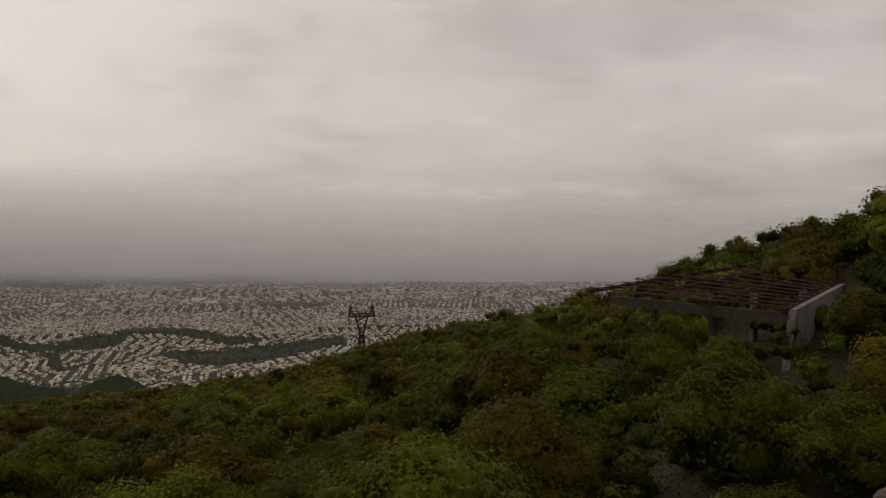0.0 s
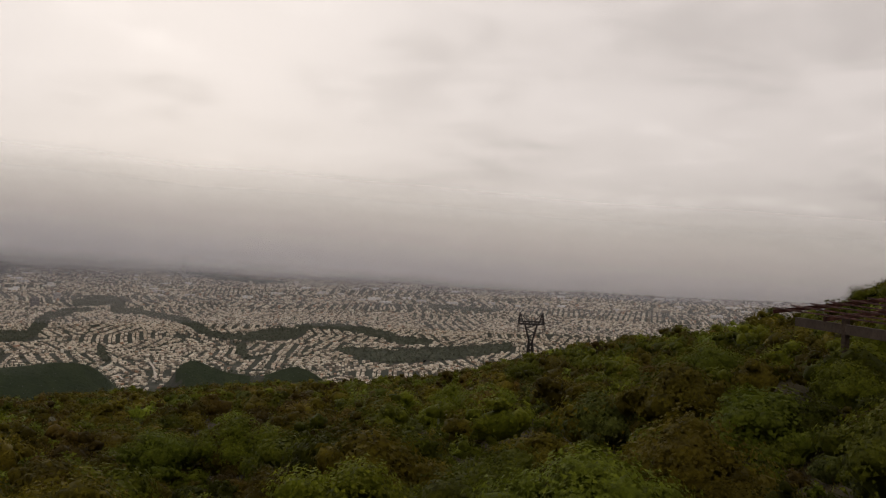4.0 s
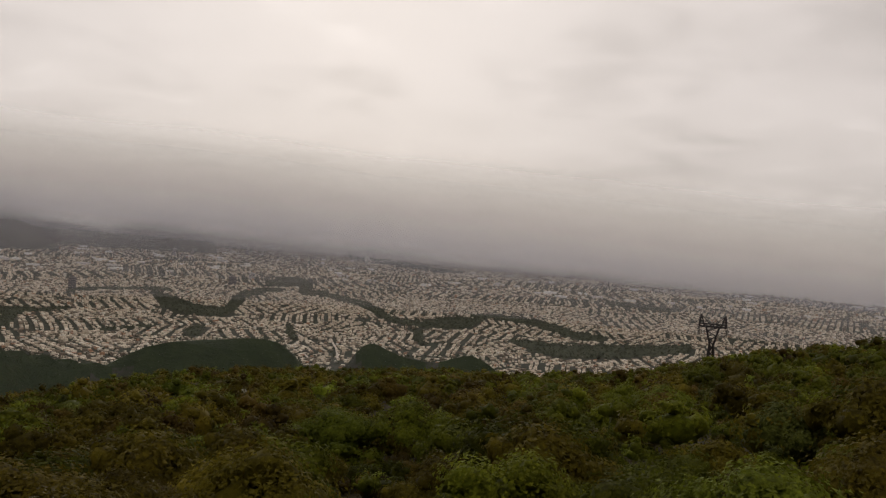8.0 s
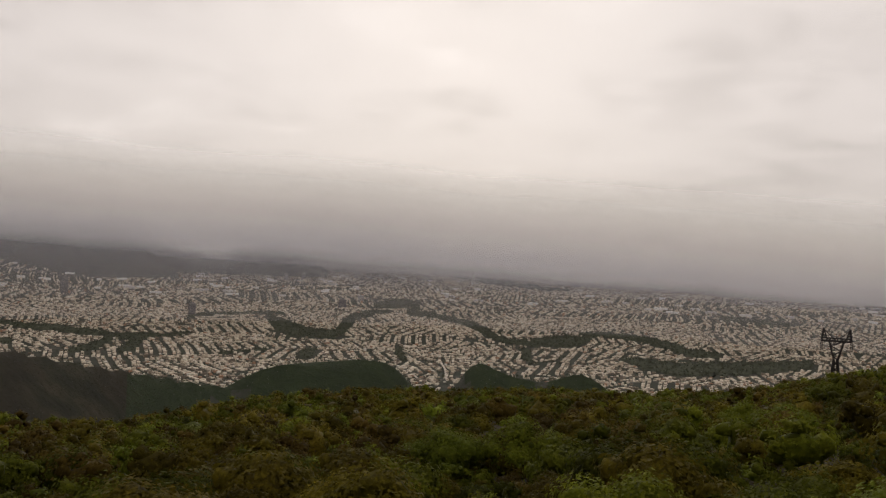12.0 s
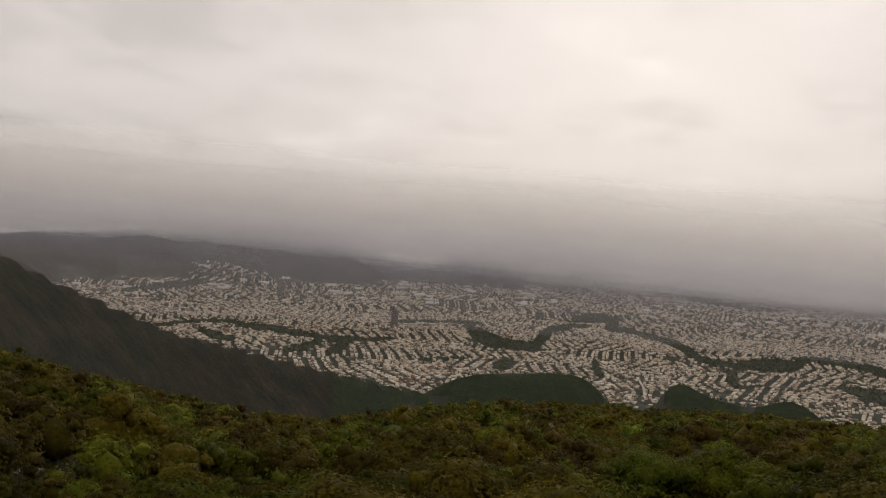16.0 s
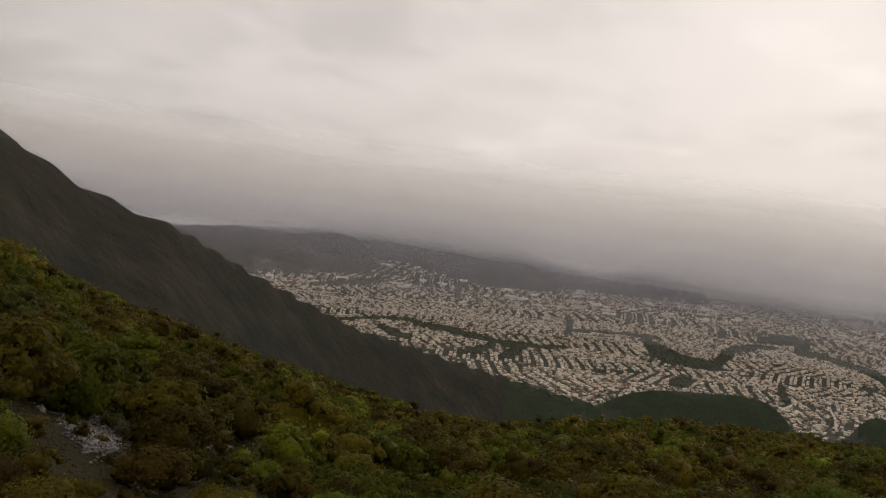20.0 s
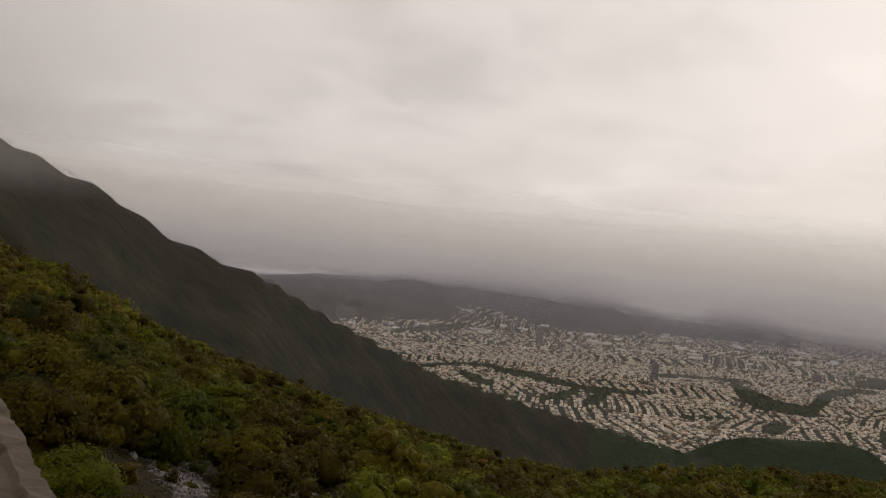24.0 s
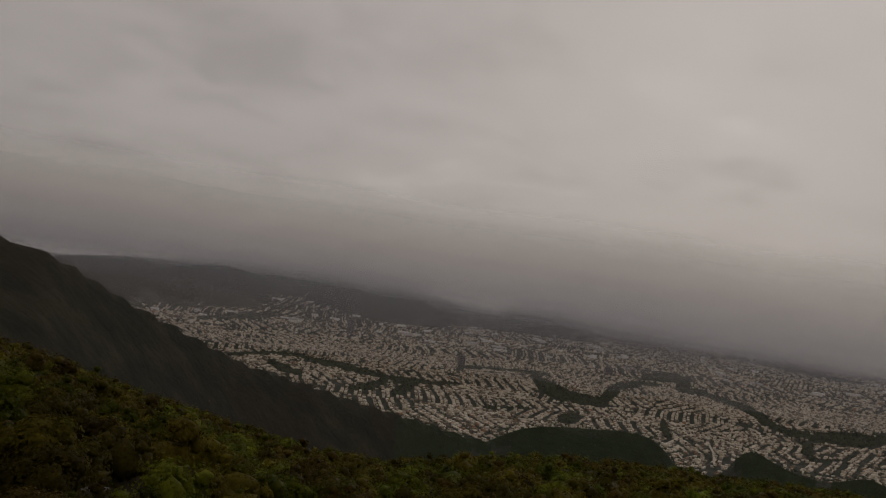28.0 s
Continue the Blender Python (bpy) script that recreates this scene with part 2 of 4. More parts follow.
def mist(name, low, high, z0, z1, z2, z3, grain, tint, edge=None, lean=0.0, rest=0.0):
    """Haze and cloud painted on a sheet: thin below z0, thick from z1 to z2, gone by z3."""
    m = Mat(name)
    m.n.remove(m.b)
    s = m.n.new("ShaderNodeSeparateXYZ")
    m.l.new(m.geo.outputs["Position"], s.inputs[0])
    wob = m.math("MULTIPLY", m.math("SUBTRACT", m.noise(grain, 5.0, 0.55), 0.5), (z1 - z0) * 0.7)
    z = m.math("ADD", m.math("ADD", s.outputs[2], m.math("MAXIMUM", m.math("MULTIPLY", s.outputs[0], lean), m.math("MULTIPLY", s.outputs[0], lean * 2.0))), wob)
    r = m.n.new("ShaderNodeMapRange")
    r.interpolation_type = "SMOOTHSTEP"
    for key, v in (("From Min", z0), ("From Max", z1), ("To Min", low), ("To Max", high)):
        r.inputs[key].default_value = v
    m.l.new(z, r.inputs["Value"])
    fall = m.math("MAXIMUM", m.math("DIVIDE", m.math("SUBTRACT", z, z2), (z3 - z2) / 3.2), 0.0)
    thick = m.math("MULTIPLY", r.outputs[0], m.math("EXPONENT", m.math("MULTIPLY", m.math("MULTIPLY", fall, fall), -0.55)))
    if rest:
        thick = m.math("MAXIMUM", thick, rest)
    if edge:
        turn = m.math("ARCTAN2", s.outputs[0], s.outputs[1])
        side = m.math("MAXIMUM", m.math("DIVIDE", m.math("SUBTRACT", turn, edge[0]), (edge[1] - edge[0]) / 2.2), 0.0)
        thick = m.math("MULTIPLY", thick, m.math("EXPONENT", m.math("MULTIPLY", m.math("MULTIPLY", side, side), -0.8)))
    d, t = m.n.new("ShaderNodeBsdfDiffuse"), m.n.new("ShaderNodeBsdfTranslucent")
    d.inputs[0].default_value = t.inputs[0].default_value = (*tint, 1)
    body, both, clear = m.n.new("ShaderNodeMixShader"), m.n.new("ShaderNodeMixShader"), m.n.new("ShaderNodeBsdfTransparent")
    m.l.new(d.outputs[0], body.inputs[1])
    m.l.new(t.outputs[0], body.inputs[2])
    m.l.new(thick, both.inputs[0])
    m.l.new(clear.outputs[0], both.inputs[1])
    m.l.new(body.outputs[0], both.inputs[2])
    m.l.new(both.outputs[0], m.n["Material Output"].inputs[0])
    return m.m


# ---- helpers for meshes ----
def part(name, bm, material, parent=None, label=""):
    me = bpy.data.meshes.new(name)
    bm.to_mesh(me)
    bm.free()
    me.materials.append(material)
    ob = new(name, me)
    ob.parent = parent
    if label:
        tagged(ob, label)
    return ob


def quick_mesh(name, verts, faces, material, parent=None, smooth=False):
    """Verts (n, 3), faces (m, 3 or 4) as arrays."""
    verts, faces = np.asarray(verts, np.float32), np.asarray(faces, np.int32)
    k = faces.shape[1]
    me = bpy.data.meshes.new(name)
    me.vertices.add(len(verts))
    me.vertices.foreach_set("co", verts.ravel())
    me.loops.add(faces.size)
    me.loops.foreach_set("vertex_index", faces.ravel())
    me.polygons.add(len(faces))
    me.polygons.foreach_set("loop_start", np.arange(0, faces.size, k, dtype=np.int32))
    me.polygons.foreach_set("use_smooth", np.full(len(faces), smooth))
    me.update(calc_edges=True)
    for mm in material if isinstance(material, list) else [material]:
        me.materials.append(mm)
    ob = new(name, me)
    ob.parent = parent
    return ob


def box_bm(x0, y0, z0, x1, y1, z1, bevel=0.0, bm=None):
    bm = bm or bmesh.new()
    r = bmesh.ops.create_cube(bm, size=1.0, matrix=Matrix.LocRotScale(((x0 + x1) / 2, (y0 + y1) / 2, (z0 + z1) / 2), None, (x1 - x0, y1 - y0, z1 - z0)))
    if bevel:
        bmesh.ops.bevel(bm, geom=list({e for v in r["verts"] for e in v.link_edges}), offset=bevel, segments=2, affect="EDGES")
    return bm


def bar_bm(a, b, w, h=None, bm=None):
    """A straight bar from a to b."""
    bm = bm or bmesh.new()
    a, b = Vector(a), Vector(b)
    q = (b - a).to_track_quat("Z", "Y")
    bmesh.ops.create_cube(bm, size=1.0, matrix=Matrix.LocRotScale((a + b) / 2, q, (w, h or w, (b - a).length)))
    return bm


def polar(az, r, z=0.0):
    return Vector((r * math.sin(radians(az)), r * math.cos(radians(az)), z))


rng = np.random.default_rng(7)


def unit(n):
    v = rng.normal(size=(n, 3))
    return v / np.linalg.norm(v, axis=1, keepdims=True)


def leaves(C, N, size, long=1.7):
    """Pointed leaves or sprays: centres C, normals N, sizes. Returns verts and faces."""
    n = len(C)
    N = N / np.linalg.norm(N, axis=1, keepdims=True)
    A = np.cross(N, unit(n))
    A /= np.linalg.norm(A, axis=1, keepdims=True) + 1e-9
    B = np.cross(N, A)
    s = np.asarray(size).reshape(-1, 1) * np.ones((n, 1))
    k = s * rng.uniform(0.45, 0.7, (n, 1))
    V = np.stack([C + A * s * long * 0.62, C - A * s * long * 0.38 + B * k, C - A * s * long * 0.38 - B * k], 1).reshape(-1, 3)
    return V, np.arange(3 * n).reshape(-1, 3)


# ---- the lie of the land: bearing in degrees from the middle of the view, metres ----
AZ = np.linspace(-180, 180, 1441)


def curve(pairs):
    a, v = zip(*pairs)
    y = np.interp(AZ, a, v)
    k = np.hanning(7)
    return np.convolve(np.pad(y, 3, mode="edge"), k / k.sum(), "valid")


# the wooded shoulder below the terrace: sight angle of its skyline, and how far it is
SHOULDER = curve([(-180, 16.00), (-90, 9.00), (-68, 2.41), (-62, 0.10), (-58.1, -1.19), (-55.1, -2.77), (-51.7, -4.56), (-45.3, -6.86), (-39.3, -8.76), (-35.1, -9.81), (-29.2, -11.14), (-24.5, -11.53), (-18.3, -10.39), (-12.9, -9.63), (-6.9, -9.40), (-0.4, -9.09), (8.1, -8.78), (15.2, -8.09), (19.7, -6.88), (27.1, -4.99), (33.5, -3.54), (38.7, -2.03), (42.2, -0.2), (46.8, 1.1), (52.1, 3.3), (60.1, 5.5), (90, 11.00), (180, 16.00)])
SHOULDER_R = curve([(-180, 90), (-75, 180), (-62, 220), (-45, 260), (-30, 300), (-20, 320), (20, 330), (30, 230), (38, 140), (45, 96), (55, 76), (180, 90)])
# the dark ridge and the foothills beyond it
RIDGE = curve([(-180, 8.00), (-75, 9.2), (-65.8, 7.1), (-61.9, 5.9), (-58.9, 4.6), (-55.6, 3.3), (-52, 1.1), (-48.5, -0.25), (-46.6, -0.81), (-45.1, -1.36), (-41.4, -3.28), (-36.2, -5.47), (-33.7, -6.46), (-25.9, -8.12), (-21.4, -8.96), (-17.9, -9.51), (-16.1, -8.69), (-13.9, -7.79), (-10.4, -7.74), (-7.4, -7.58), (-6.5, -8.2), (-5.5, -9.4), (-3.0, -9.6), (-2.4, -8.2), (-1.3, -7.5), (0.9, -8.25), (2.8, -8.54), (4.1, -8.10), (5.2, -7.74), (6.6, -8.31), (8.1, -9.67), (14.5, -11.66), (180, -11.00)])
RIDGE_R = curve([(-180, 900), (-62, 820), (-46, 950), (-36, 1150), (-25, 1450), (-17, 1720), (-10, 1780), (0, 1850), (10, 1850), (180, 1850)])
FARHILL = curve([(-180, -0.9), (-14, -0.9), (-12.2, 0.2), (-10.8, 1.0), (-9.3, 1.35), (-7.9, 1.15), (-6.6, 0.4), (-4, -0.6), (2, -1.2), (8, -1.2), (14, -1.3), (25, -1.4), (180, -1.4)])
# nearer hills at the end of the plain, standing clear of the cloud
NEARHILL = curve([(-180, -1.0), (-46, -0.9), (-43, -0.4), (-38.5, 0.0), (-35.8, 0.35), (-33, 0.7), (-29.4, 0.9), (-27.9, 0.9), (-25.7, 0.63), (-24.1, 0.25), (-23, -0.15), (-21.8, -0.55), (-20, -0.95), (-18.3, -1.3), (-16.9, -0.7), (-15.1, -0.15), (-13.9, -0.5), (-12.7, -1.2), (-11.6, -1.9), (-10, -3.5), (180, -3.5)])
HILLFOOT = curve([(-180, 3900), (-45, 3900), (-41, 4000), (-37, 4150), (-34, 4270), (-30, 4290), (-26, 4280), (-23, 4330), (-20, 4455), (180, 4460)])
# the plain lies flat below the lookout for 12 km; past 2.4 km it is drawn in towards the eye, all to one scale at each distance
DROP = 318.0


def drawn_in(r):
    """Where a true distance stands."""
    r = np.asarray(r, float)
    return np.where(r < 2400, r, 2400 + 2300 * (1 - np.exp(-(np.maximum(r, 2400) - 2400) / 2300)))


def sight(el):
    """True distance of the plain at a sight angle below level."""
    return DROP / np.tan(np.radians(-np.asarray(el, float)))


TRUE_R = np.concatenate([np.arange(50, 2400, 50.0), 2400 * 6.0 ** np.linspace(0, 1, 60)])
PLAIN_R = np.concatenate([[0], drawn_in(TRUE_R), [4850, 6000]])
PLAIN_Z = np.concatenate([[-DROP], -DROP * drawn_in(TRUE_R) / TRUE_R, [-104, -60]])


def wave(x, y, s, seed=0.0):
    """A cheap smooth unevenness from -1 to 1."""
    x, y = x / s, y / s
    return (np.sin(x * 1.7 + seed + 1.3 * np.sin(y * 0.9 + seed)) + np.sin(y * 2.1 - seed + 1.1 * np.sin(x * 1.3)) + 0.5 * np.sin(3.7 * x + 2.9 * y + seed)) / 2.5


def plain_z(az, r):
    """The plain, with its slight swells and the built-up knoll at the foot of the far hill."""
    x, y = r * np.sin(np.radians(az)), r * np.cos(np.radians(az))
    swell = wave(x, y, 420, 1.0) * 4 * np.clip((4700 - r) / 1500, 0.2, 1)
    knoll = 78 * np.exp(-((az + 32) / 3.4) ** 2 - ((r - 4330) / 130) ** 2)
    return np.interp(r, PLAIN_R, PLAIN_Z) + swell + knoll


def ground_z(az, r):
    az, r = np.broadcast_arrays(np.asarray(az, float), np.asarray(r, float))
    x, y = r * np.sin(np.radians(az)), r * np.cos(np.radians(az))
    e1, r1 = np.interp(az, AZ, SHOULDER), np.interp(az, AZ, SHOULDER_R)
    crest = r1 * np.tan(np.radians(e1)) - 3.4
    s = np.clip((r - 9) / (r1 - 9), 0, 1)
    near = -7.8 + (crest + 7.8) * s + wave(x, y, 16, 0.4) * 0.9 * np.clip(r / 50, 0, 1) * np.clip((r1 - r) / 40, 0.25, 1)
    near = near - np.maximum(r - r1, 0) * 0.55
    e2, r2 = np.interp(az, AZ, RIDGE), np.interp(az, AZ, RIDGE_R)
    top = r2 * np.tan(np.radians(e2))
    mid = np.where(r < r2, top - (r2 - r) * 0.42, top - (r - r2) * 0.34)
    gully = wave(x, y, 150, 2.0) * 0.65 + wave(x, y, 62, 5.0) * 0.12
    mid = mid + gully * np.clip(np.abs(r2 - r) * 0.06, 0, 15)
    flat = plain_z(az, r)
    hill = 4850 * np.tan(np.radians(np.interp(az, AZ, FARHILL)))
    up_ = np.clip((r - 4600) / 280, 0, 1) ** 1.4
    flat = flat + (hill - flat) * up_ + wave(x, y, 60, 3.0) * 5 * up_
    foot = np.interp(az, AZ, HILLFOOT)
    crest_r = np.interp(az, [-25, -20], [4470, 4545])
    peak = crest_r * np.tan(np.radians(np.interp(az, AZ, NEARHILL)))
    rise = np.clip((r - foot) / (crest_r - foot), 0, 1) ** 1.25
    spur = flat + (peak - flat) * rise + (wave(x, y, 70, 3.0) * 9 + wave(x, y, 190, 1.2) * 20) * rise * (1 - rise) * 3
    spur = spur - np.maximum(r - crest_r, 0) * 0.3
    flat = np.maximum(flat, np.where(r > foot, spur, -1e4))
    far = np.maximum(flat, np.where(r > 380, mid, -1e4))
    return np.where(r < r1, near, np.maximum(near, far))


azs = np.concatenate([np.arange(-180, -72, 4.0), np.arange(-72, 60, 0.42), np.arange(60, 180.1, 4.0)])
rs = np.concatenate([[2.0], 9 * (4990 / 9) ** np.linspace(0, 1, 210)])
GA, GR = np.meshgrid(azs, rs)
GZ = ground_z(GA, GR)
gv = np.stack([GR * np.sin(np.radians(GA)), GR * np.cos(np.radians(GA)), GZ], -1).reshape(-1, 3)
na, nr = len(azs), len(rs)
ii, jj = np.meshgrid(np.arange(nr - 1), np.arange(na - 1), indexing="ij")
q0 = (ii * na + jj).ravel()
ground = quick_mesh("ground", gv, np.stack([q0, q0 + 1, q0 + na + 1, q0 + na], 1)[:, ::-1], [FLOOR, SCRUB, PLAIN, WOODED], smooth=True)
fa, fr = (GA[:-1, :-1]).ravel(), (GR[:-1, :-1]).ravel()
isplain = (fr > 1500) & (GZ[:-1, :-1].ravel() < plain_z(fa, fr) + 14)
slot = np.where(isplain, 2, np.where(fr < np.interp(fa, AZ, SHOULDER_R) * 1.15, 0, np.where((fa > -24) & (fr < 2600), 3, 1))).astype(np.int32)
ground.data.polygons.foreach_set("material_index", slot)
tagged(ground, "wooded mountainside falling to a hazy built-up plain", "ground", kind="structure")

# ---- haze and low cloud over the plain, painted on upright sheets ----
# sheet tints; BLUE paints the bluish cast of distance over the far hills
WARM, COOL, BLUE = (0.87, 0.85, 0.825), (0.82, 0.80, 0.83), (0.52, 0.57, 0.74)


def mist_bank(name, radius, a0, a1, zlo, zhi, material, label):
    n = max(6, int((a1 - a0) / 12))
    a = np.radians(np.linspace(a0, a1, n + 1))
    zz = (zlo, zhi)
    v = np.array([(radius * np.sin(t), radius * np.cos(t), z) for z in zz for t in a])
    i, j = np.meshgrid(np.arange(1), np.arange(n), indexing="ij")
    q = (i * (n + 1) + j).ravel()
    ob = quick_mesh(name, v, np.stack([q, q + 1, q + n + 2, q + n + 1], 1), material, smooth=True)
    return tagged(ob, label, "mist", kind="structure")


# each sheet veils what lies behind it, in place of hazy air
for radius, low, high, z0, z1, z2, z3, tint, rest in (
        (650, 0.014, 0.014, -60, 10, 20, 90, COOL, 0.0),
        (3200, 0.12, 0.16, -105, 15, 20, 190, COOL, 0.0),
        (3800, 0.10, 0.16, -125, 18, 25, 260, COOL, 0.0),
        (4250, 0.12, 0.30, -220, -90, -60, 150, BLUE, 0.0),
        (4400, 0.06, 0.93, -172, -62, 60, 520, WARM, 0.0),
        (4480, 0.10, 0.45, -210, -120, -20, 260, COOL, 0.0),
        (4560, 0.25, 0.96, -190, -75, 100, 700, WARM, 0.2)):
    mist_bank("mist_bank", radius, -180, 180, -345, 3300 if rest else z3 * 1.25 + 150, mist("haze_sheet", low, high, z0, z1, z2, z3, 0.0011, tint, None, 0.03, rest),
              "painted sheet of thin haze over the city")
for radius, lo in ((590, 22),):
    mist_bank("cloud_bank", radius, -180, 180, -260, 700, mist("hill_cloud", 0.0, 0.43, lo, lo + 30, 75, 230, 0.010, (0.66, 0.64, 0.62), (-1.22, -0.74)),
              "grey cloud wrapped round the ridge top")

# ---- the city on the plain ----
# green strips and parks: bearing, sight angle, half-width, in degrees
PARKS = [
    [(-24.80, -6.43, 0.18), (-23.60, -6.48, 0.25), (-22.93, -6.41, 0.22), (-21.76, -6.36, 0.11), (-20.18, -6.18, 0.11)],
    [(-24.14, -7.35, 0.22), (-23.45, -6.99, 0.43), (-22.99, -6.61, 0.22)],
    [(-20.18, -5.22, 0.14), (-19.54, -5.03, 0.14), (-17.59, -4.94, 0.11), (-15.58, -4.84, 0.14), (-14.22, -4.87, 0.14)],
    [(-15.24, -5.10, 0.22), (-14.56, -5.57, 0.47), (-13.70, -5.91, 0.47), (-12.14, -6.11, 0.36), (-10.73, -6.07, 0.33), (-10.20, -5.53, 0.40), (-9.84, -5.03, 0.29), (-8.95, -4.75, 0.25), (-7.51, -4.54, 0.18)],
    [(-8.23, -4.13, 0.25), (-7.15, -3.99, 0.36), (-6.06, -3.92, 0.29), (-5.51, -4.29, 0.18)],
    [(-6.05, -4.54, 0.25), (-4.59, -4.69, 0.22), (-3.11, -4.92, 0.22), (-1.63, -5.32, 0.29), (-0.88, -5.76, 0.29), (0.24, -6.20, 0.22), (1.73, -6.30, 0.25), (2.85, -6.11, 0.43), (4.34, -5.98, 0.51), (5.27, -5.86, 0.33), (6.19, -5.40, 0.14)],
    [(5.08, -5.42, 0.11), (6.56, -5.39, 0.22), (8.78, -5.50, 0.25), (10.62, -5.83, 0.33), (12.08, -6.23, 0.29), (13.88, -6.25, 0.22)],
    [(7.87, -6.88, 0.14), (9.53, -7.17, 0.47), (11.36, -7.30, 0.54), (13.53, -7.09, 0.51), (15.31, -6.92, 0.43), (17.41, -6.63, 0.36), (19.13, -6.34, 0.29)],
    [(1.55, -6.71, 0.25), (1.74, -7.07, 0.43), (2.04, -7.44, 0.25)],
    [(-13.11, -7.52, 0.29), (-12.65, -7.39, 0.43), (-12.20, -7.18, 0.25)],
    [(-3.13, -2.07, 0.11), (-0.16, -2.35, 0.22), (2.45, -2.59, 0.18), (4.31, -2.64, 0.11)],
    [(13.85, -3.86, 0.18), (15.63, -3.92, 0.18), (17.73, -4.01, 0.14)],
    [(-18.24, -7.45, 0.11), (-15.24, -7.10, 0.11)],
    [(-6.77, -6.84, 0.29), (-6.58, -7.28, 0.33), (-6.33, -7.65, 0.29)],
    [(-37.19, -3.93, 0.14), (-35.46, -3.70, 0.22), (-33.33, -3.46, 0.22), (-32.45, -3.23, 0.11)],
    [(-34.87, -5.97, 0.14), (-33.10, -5.75, 0.14), (-30.93, -5.62, 0.14), (-29.43, -5.89, 0.22), (-27.94, -5.97, 0.25), (-26.43, -6.20, 0.22), (-24.93, -6.31, 0.14)],
    [(-32.33, -6.23, 0.22), (-31.20, -6.60, 0.29), (-30.26, -6.74, 0.18)],
    [(-27.06, -7.36, 0.18), (-25.60, -7.00, 0.33), (-24.71, -6.62, 0.22)],
    [(-24.63, -2.07, 0.36), (-23.71, -1.86, 0.43), (-22.60, -1.78, 0.33)],
]


def park_gap(az, el):
    """Degrees outside the nearest green strip (negative inside)."""
    best = np.full(az.shape, 1e9)
    for line in PARKS:
        for (a0, e0, w0), (a1, e1, w1) in zip(line, line[1:]):
            t = np.clip(((az - a0) * (a1 - a0) + (el - e0) * (e1 - e0)) / ((a1 - a0) ** 2 + (e1 - e0) ** 2), 0, 1)
            best = np.minimum(best, np.hypot(az - a0 - t * (a1 - a0), el - e0 - t * (e1 - e0)) - w0 - (w1 - w0) * t)
    return best + 0.05 + wave(az, el, 0.35, 1.5) * 0.07


for line in PARKS:
    vs = []
    for (a0, e0, w0), (a1, e1, w1) in zip(line, line[1:]):
        L = math.hypot(a1 - a0, e1 - e0)
        for t in np.linspace(0, 1, 10):
            w = (w0 + (w1 - w0) * t) * 0.78 * (1 + 0.3 * math.sin(9 * (a0 + (a1 - a0) * t)))
            for k in np.linspace(-1, 1, 5):
                az, el = a0 + (a1 - a0) * t - k * w * (e1 - e0) / L, e0 + (e1 - e0) * t + k * w * (a1 - a0) / L
                r = float(drawn_in(sight(el)))
                vs.append(tuple(polar(az, r, float(ground_z(az, r)) + 2.0 + 2.5 * (1 - abs(k)))))
    i, j = np.meshgrid(np.arange(len(vs) // 5 - 1), np.arange(4), indexing="ij")
    q = (i * 5 + j).ravel()
    tagged(quick_mesh("park", vs, np.stack([q, q + 1, q + 6, q + 5], 1), PARK, smooth=True), "dark green wooded strip winding between the blocks", "park", kind="structure")


def box_cloud(x, y, z, w, d, h, ang):
    """Many flat-roofed blocks at once: verts and faces."""
    n = len(x)
    c, s = np.cos(ang), np.sin(ang)
    vs = np.empty((n, 8, 3))
    for k, (a, b) in enumerate(((-1, -1), (1, -1), (1, 1), (-1, 1))):
        px, py = a * w / 2, b * d / 2
        for lev in (0, 1):
            vs[:, k + 4 * lev, 0] = x + c * px - s * py
            vs[:, k + 4 * lev, 1] = y + s * px + c * py
            vs[:, k + 4 * lev, 2] = z + (h if lev else -3)
    f = np.array([(4, 5, 6, 7), (0, 1, 5, 4), (1, 2, 6, 5), (2, 3, 7, 6), (3, 0, 4, 7)])
    return vs.reshape(-1, 3), (np.arange(n)[:, None, None] * 8 + f[None]).reshape(-1, 4)


def city_points(r0, r1, n, plot, row, street, half):
    """Plots in rows, street by street, district by district: true place and turn of the row."""
    out = []
    sa = rng.uniform(-47, 40, n)
    sr = np.sqrt(rng.uniform(r0 ** 2, r1 ** 2, n))
    sx, sy = sr * np.sin(np.radians(sa)), sr * np.cos(np.radians(sa))
    for i in range(n):
        ang = -math.radians(sa[i]) + rng.normal(0, 0.28)
        if rng.random() < 0.62:
            ang += math.pi / 2
        blk = int(rng.integers(13, 24))
        u = np.arange(-int(half / plot), int(half / plot) + 1)
        rows = np.arange(-int(half / row), int(half / row) + 1)
        lines = rows * row + np.floor(rows / 2) * street * rng.uniform(0.8, 1.3)
        shift = rng.integers(0, blk, len(rows) + 1)[(np.arange(len(rows)) + 1) // 2]
        U, V = np.meshgrid(u, lines)
        there = ((U + shift[:, None]) % blk != 0).ravel()
        U, V = U.ravel()[there] * plot, V.ravel()[there]
        bend = rng.uniform(-1, 1) * 0.12 / half
        V = V + bend * U ** 2
        x = sx[i] + np.cos(ang) * U - np.sin(ang) * V
        y = sy[i] + np.sin(ang) * U + np.cos(ang) * V
        d = np.sqrt((x[:, None] - sx[None]) ** 2 + (y[:, None] - sy[None]) ** 2)
        own = d[:, i].copy()
        d[:, i] = 1e9
        keep = own < d.min(1) - street * 0.55
        out.append(np.stack([x[keep], y[keep], ang + np.arctan(2 * bend * U[keep])], 1))
    return np.concatenate(out)


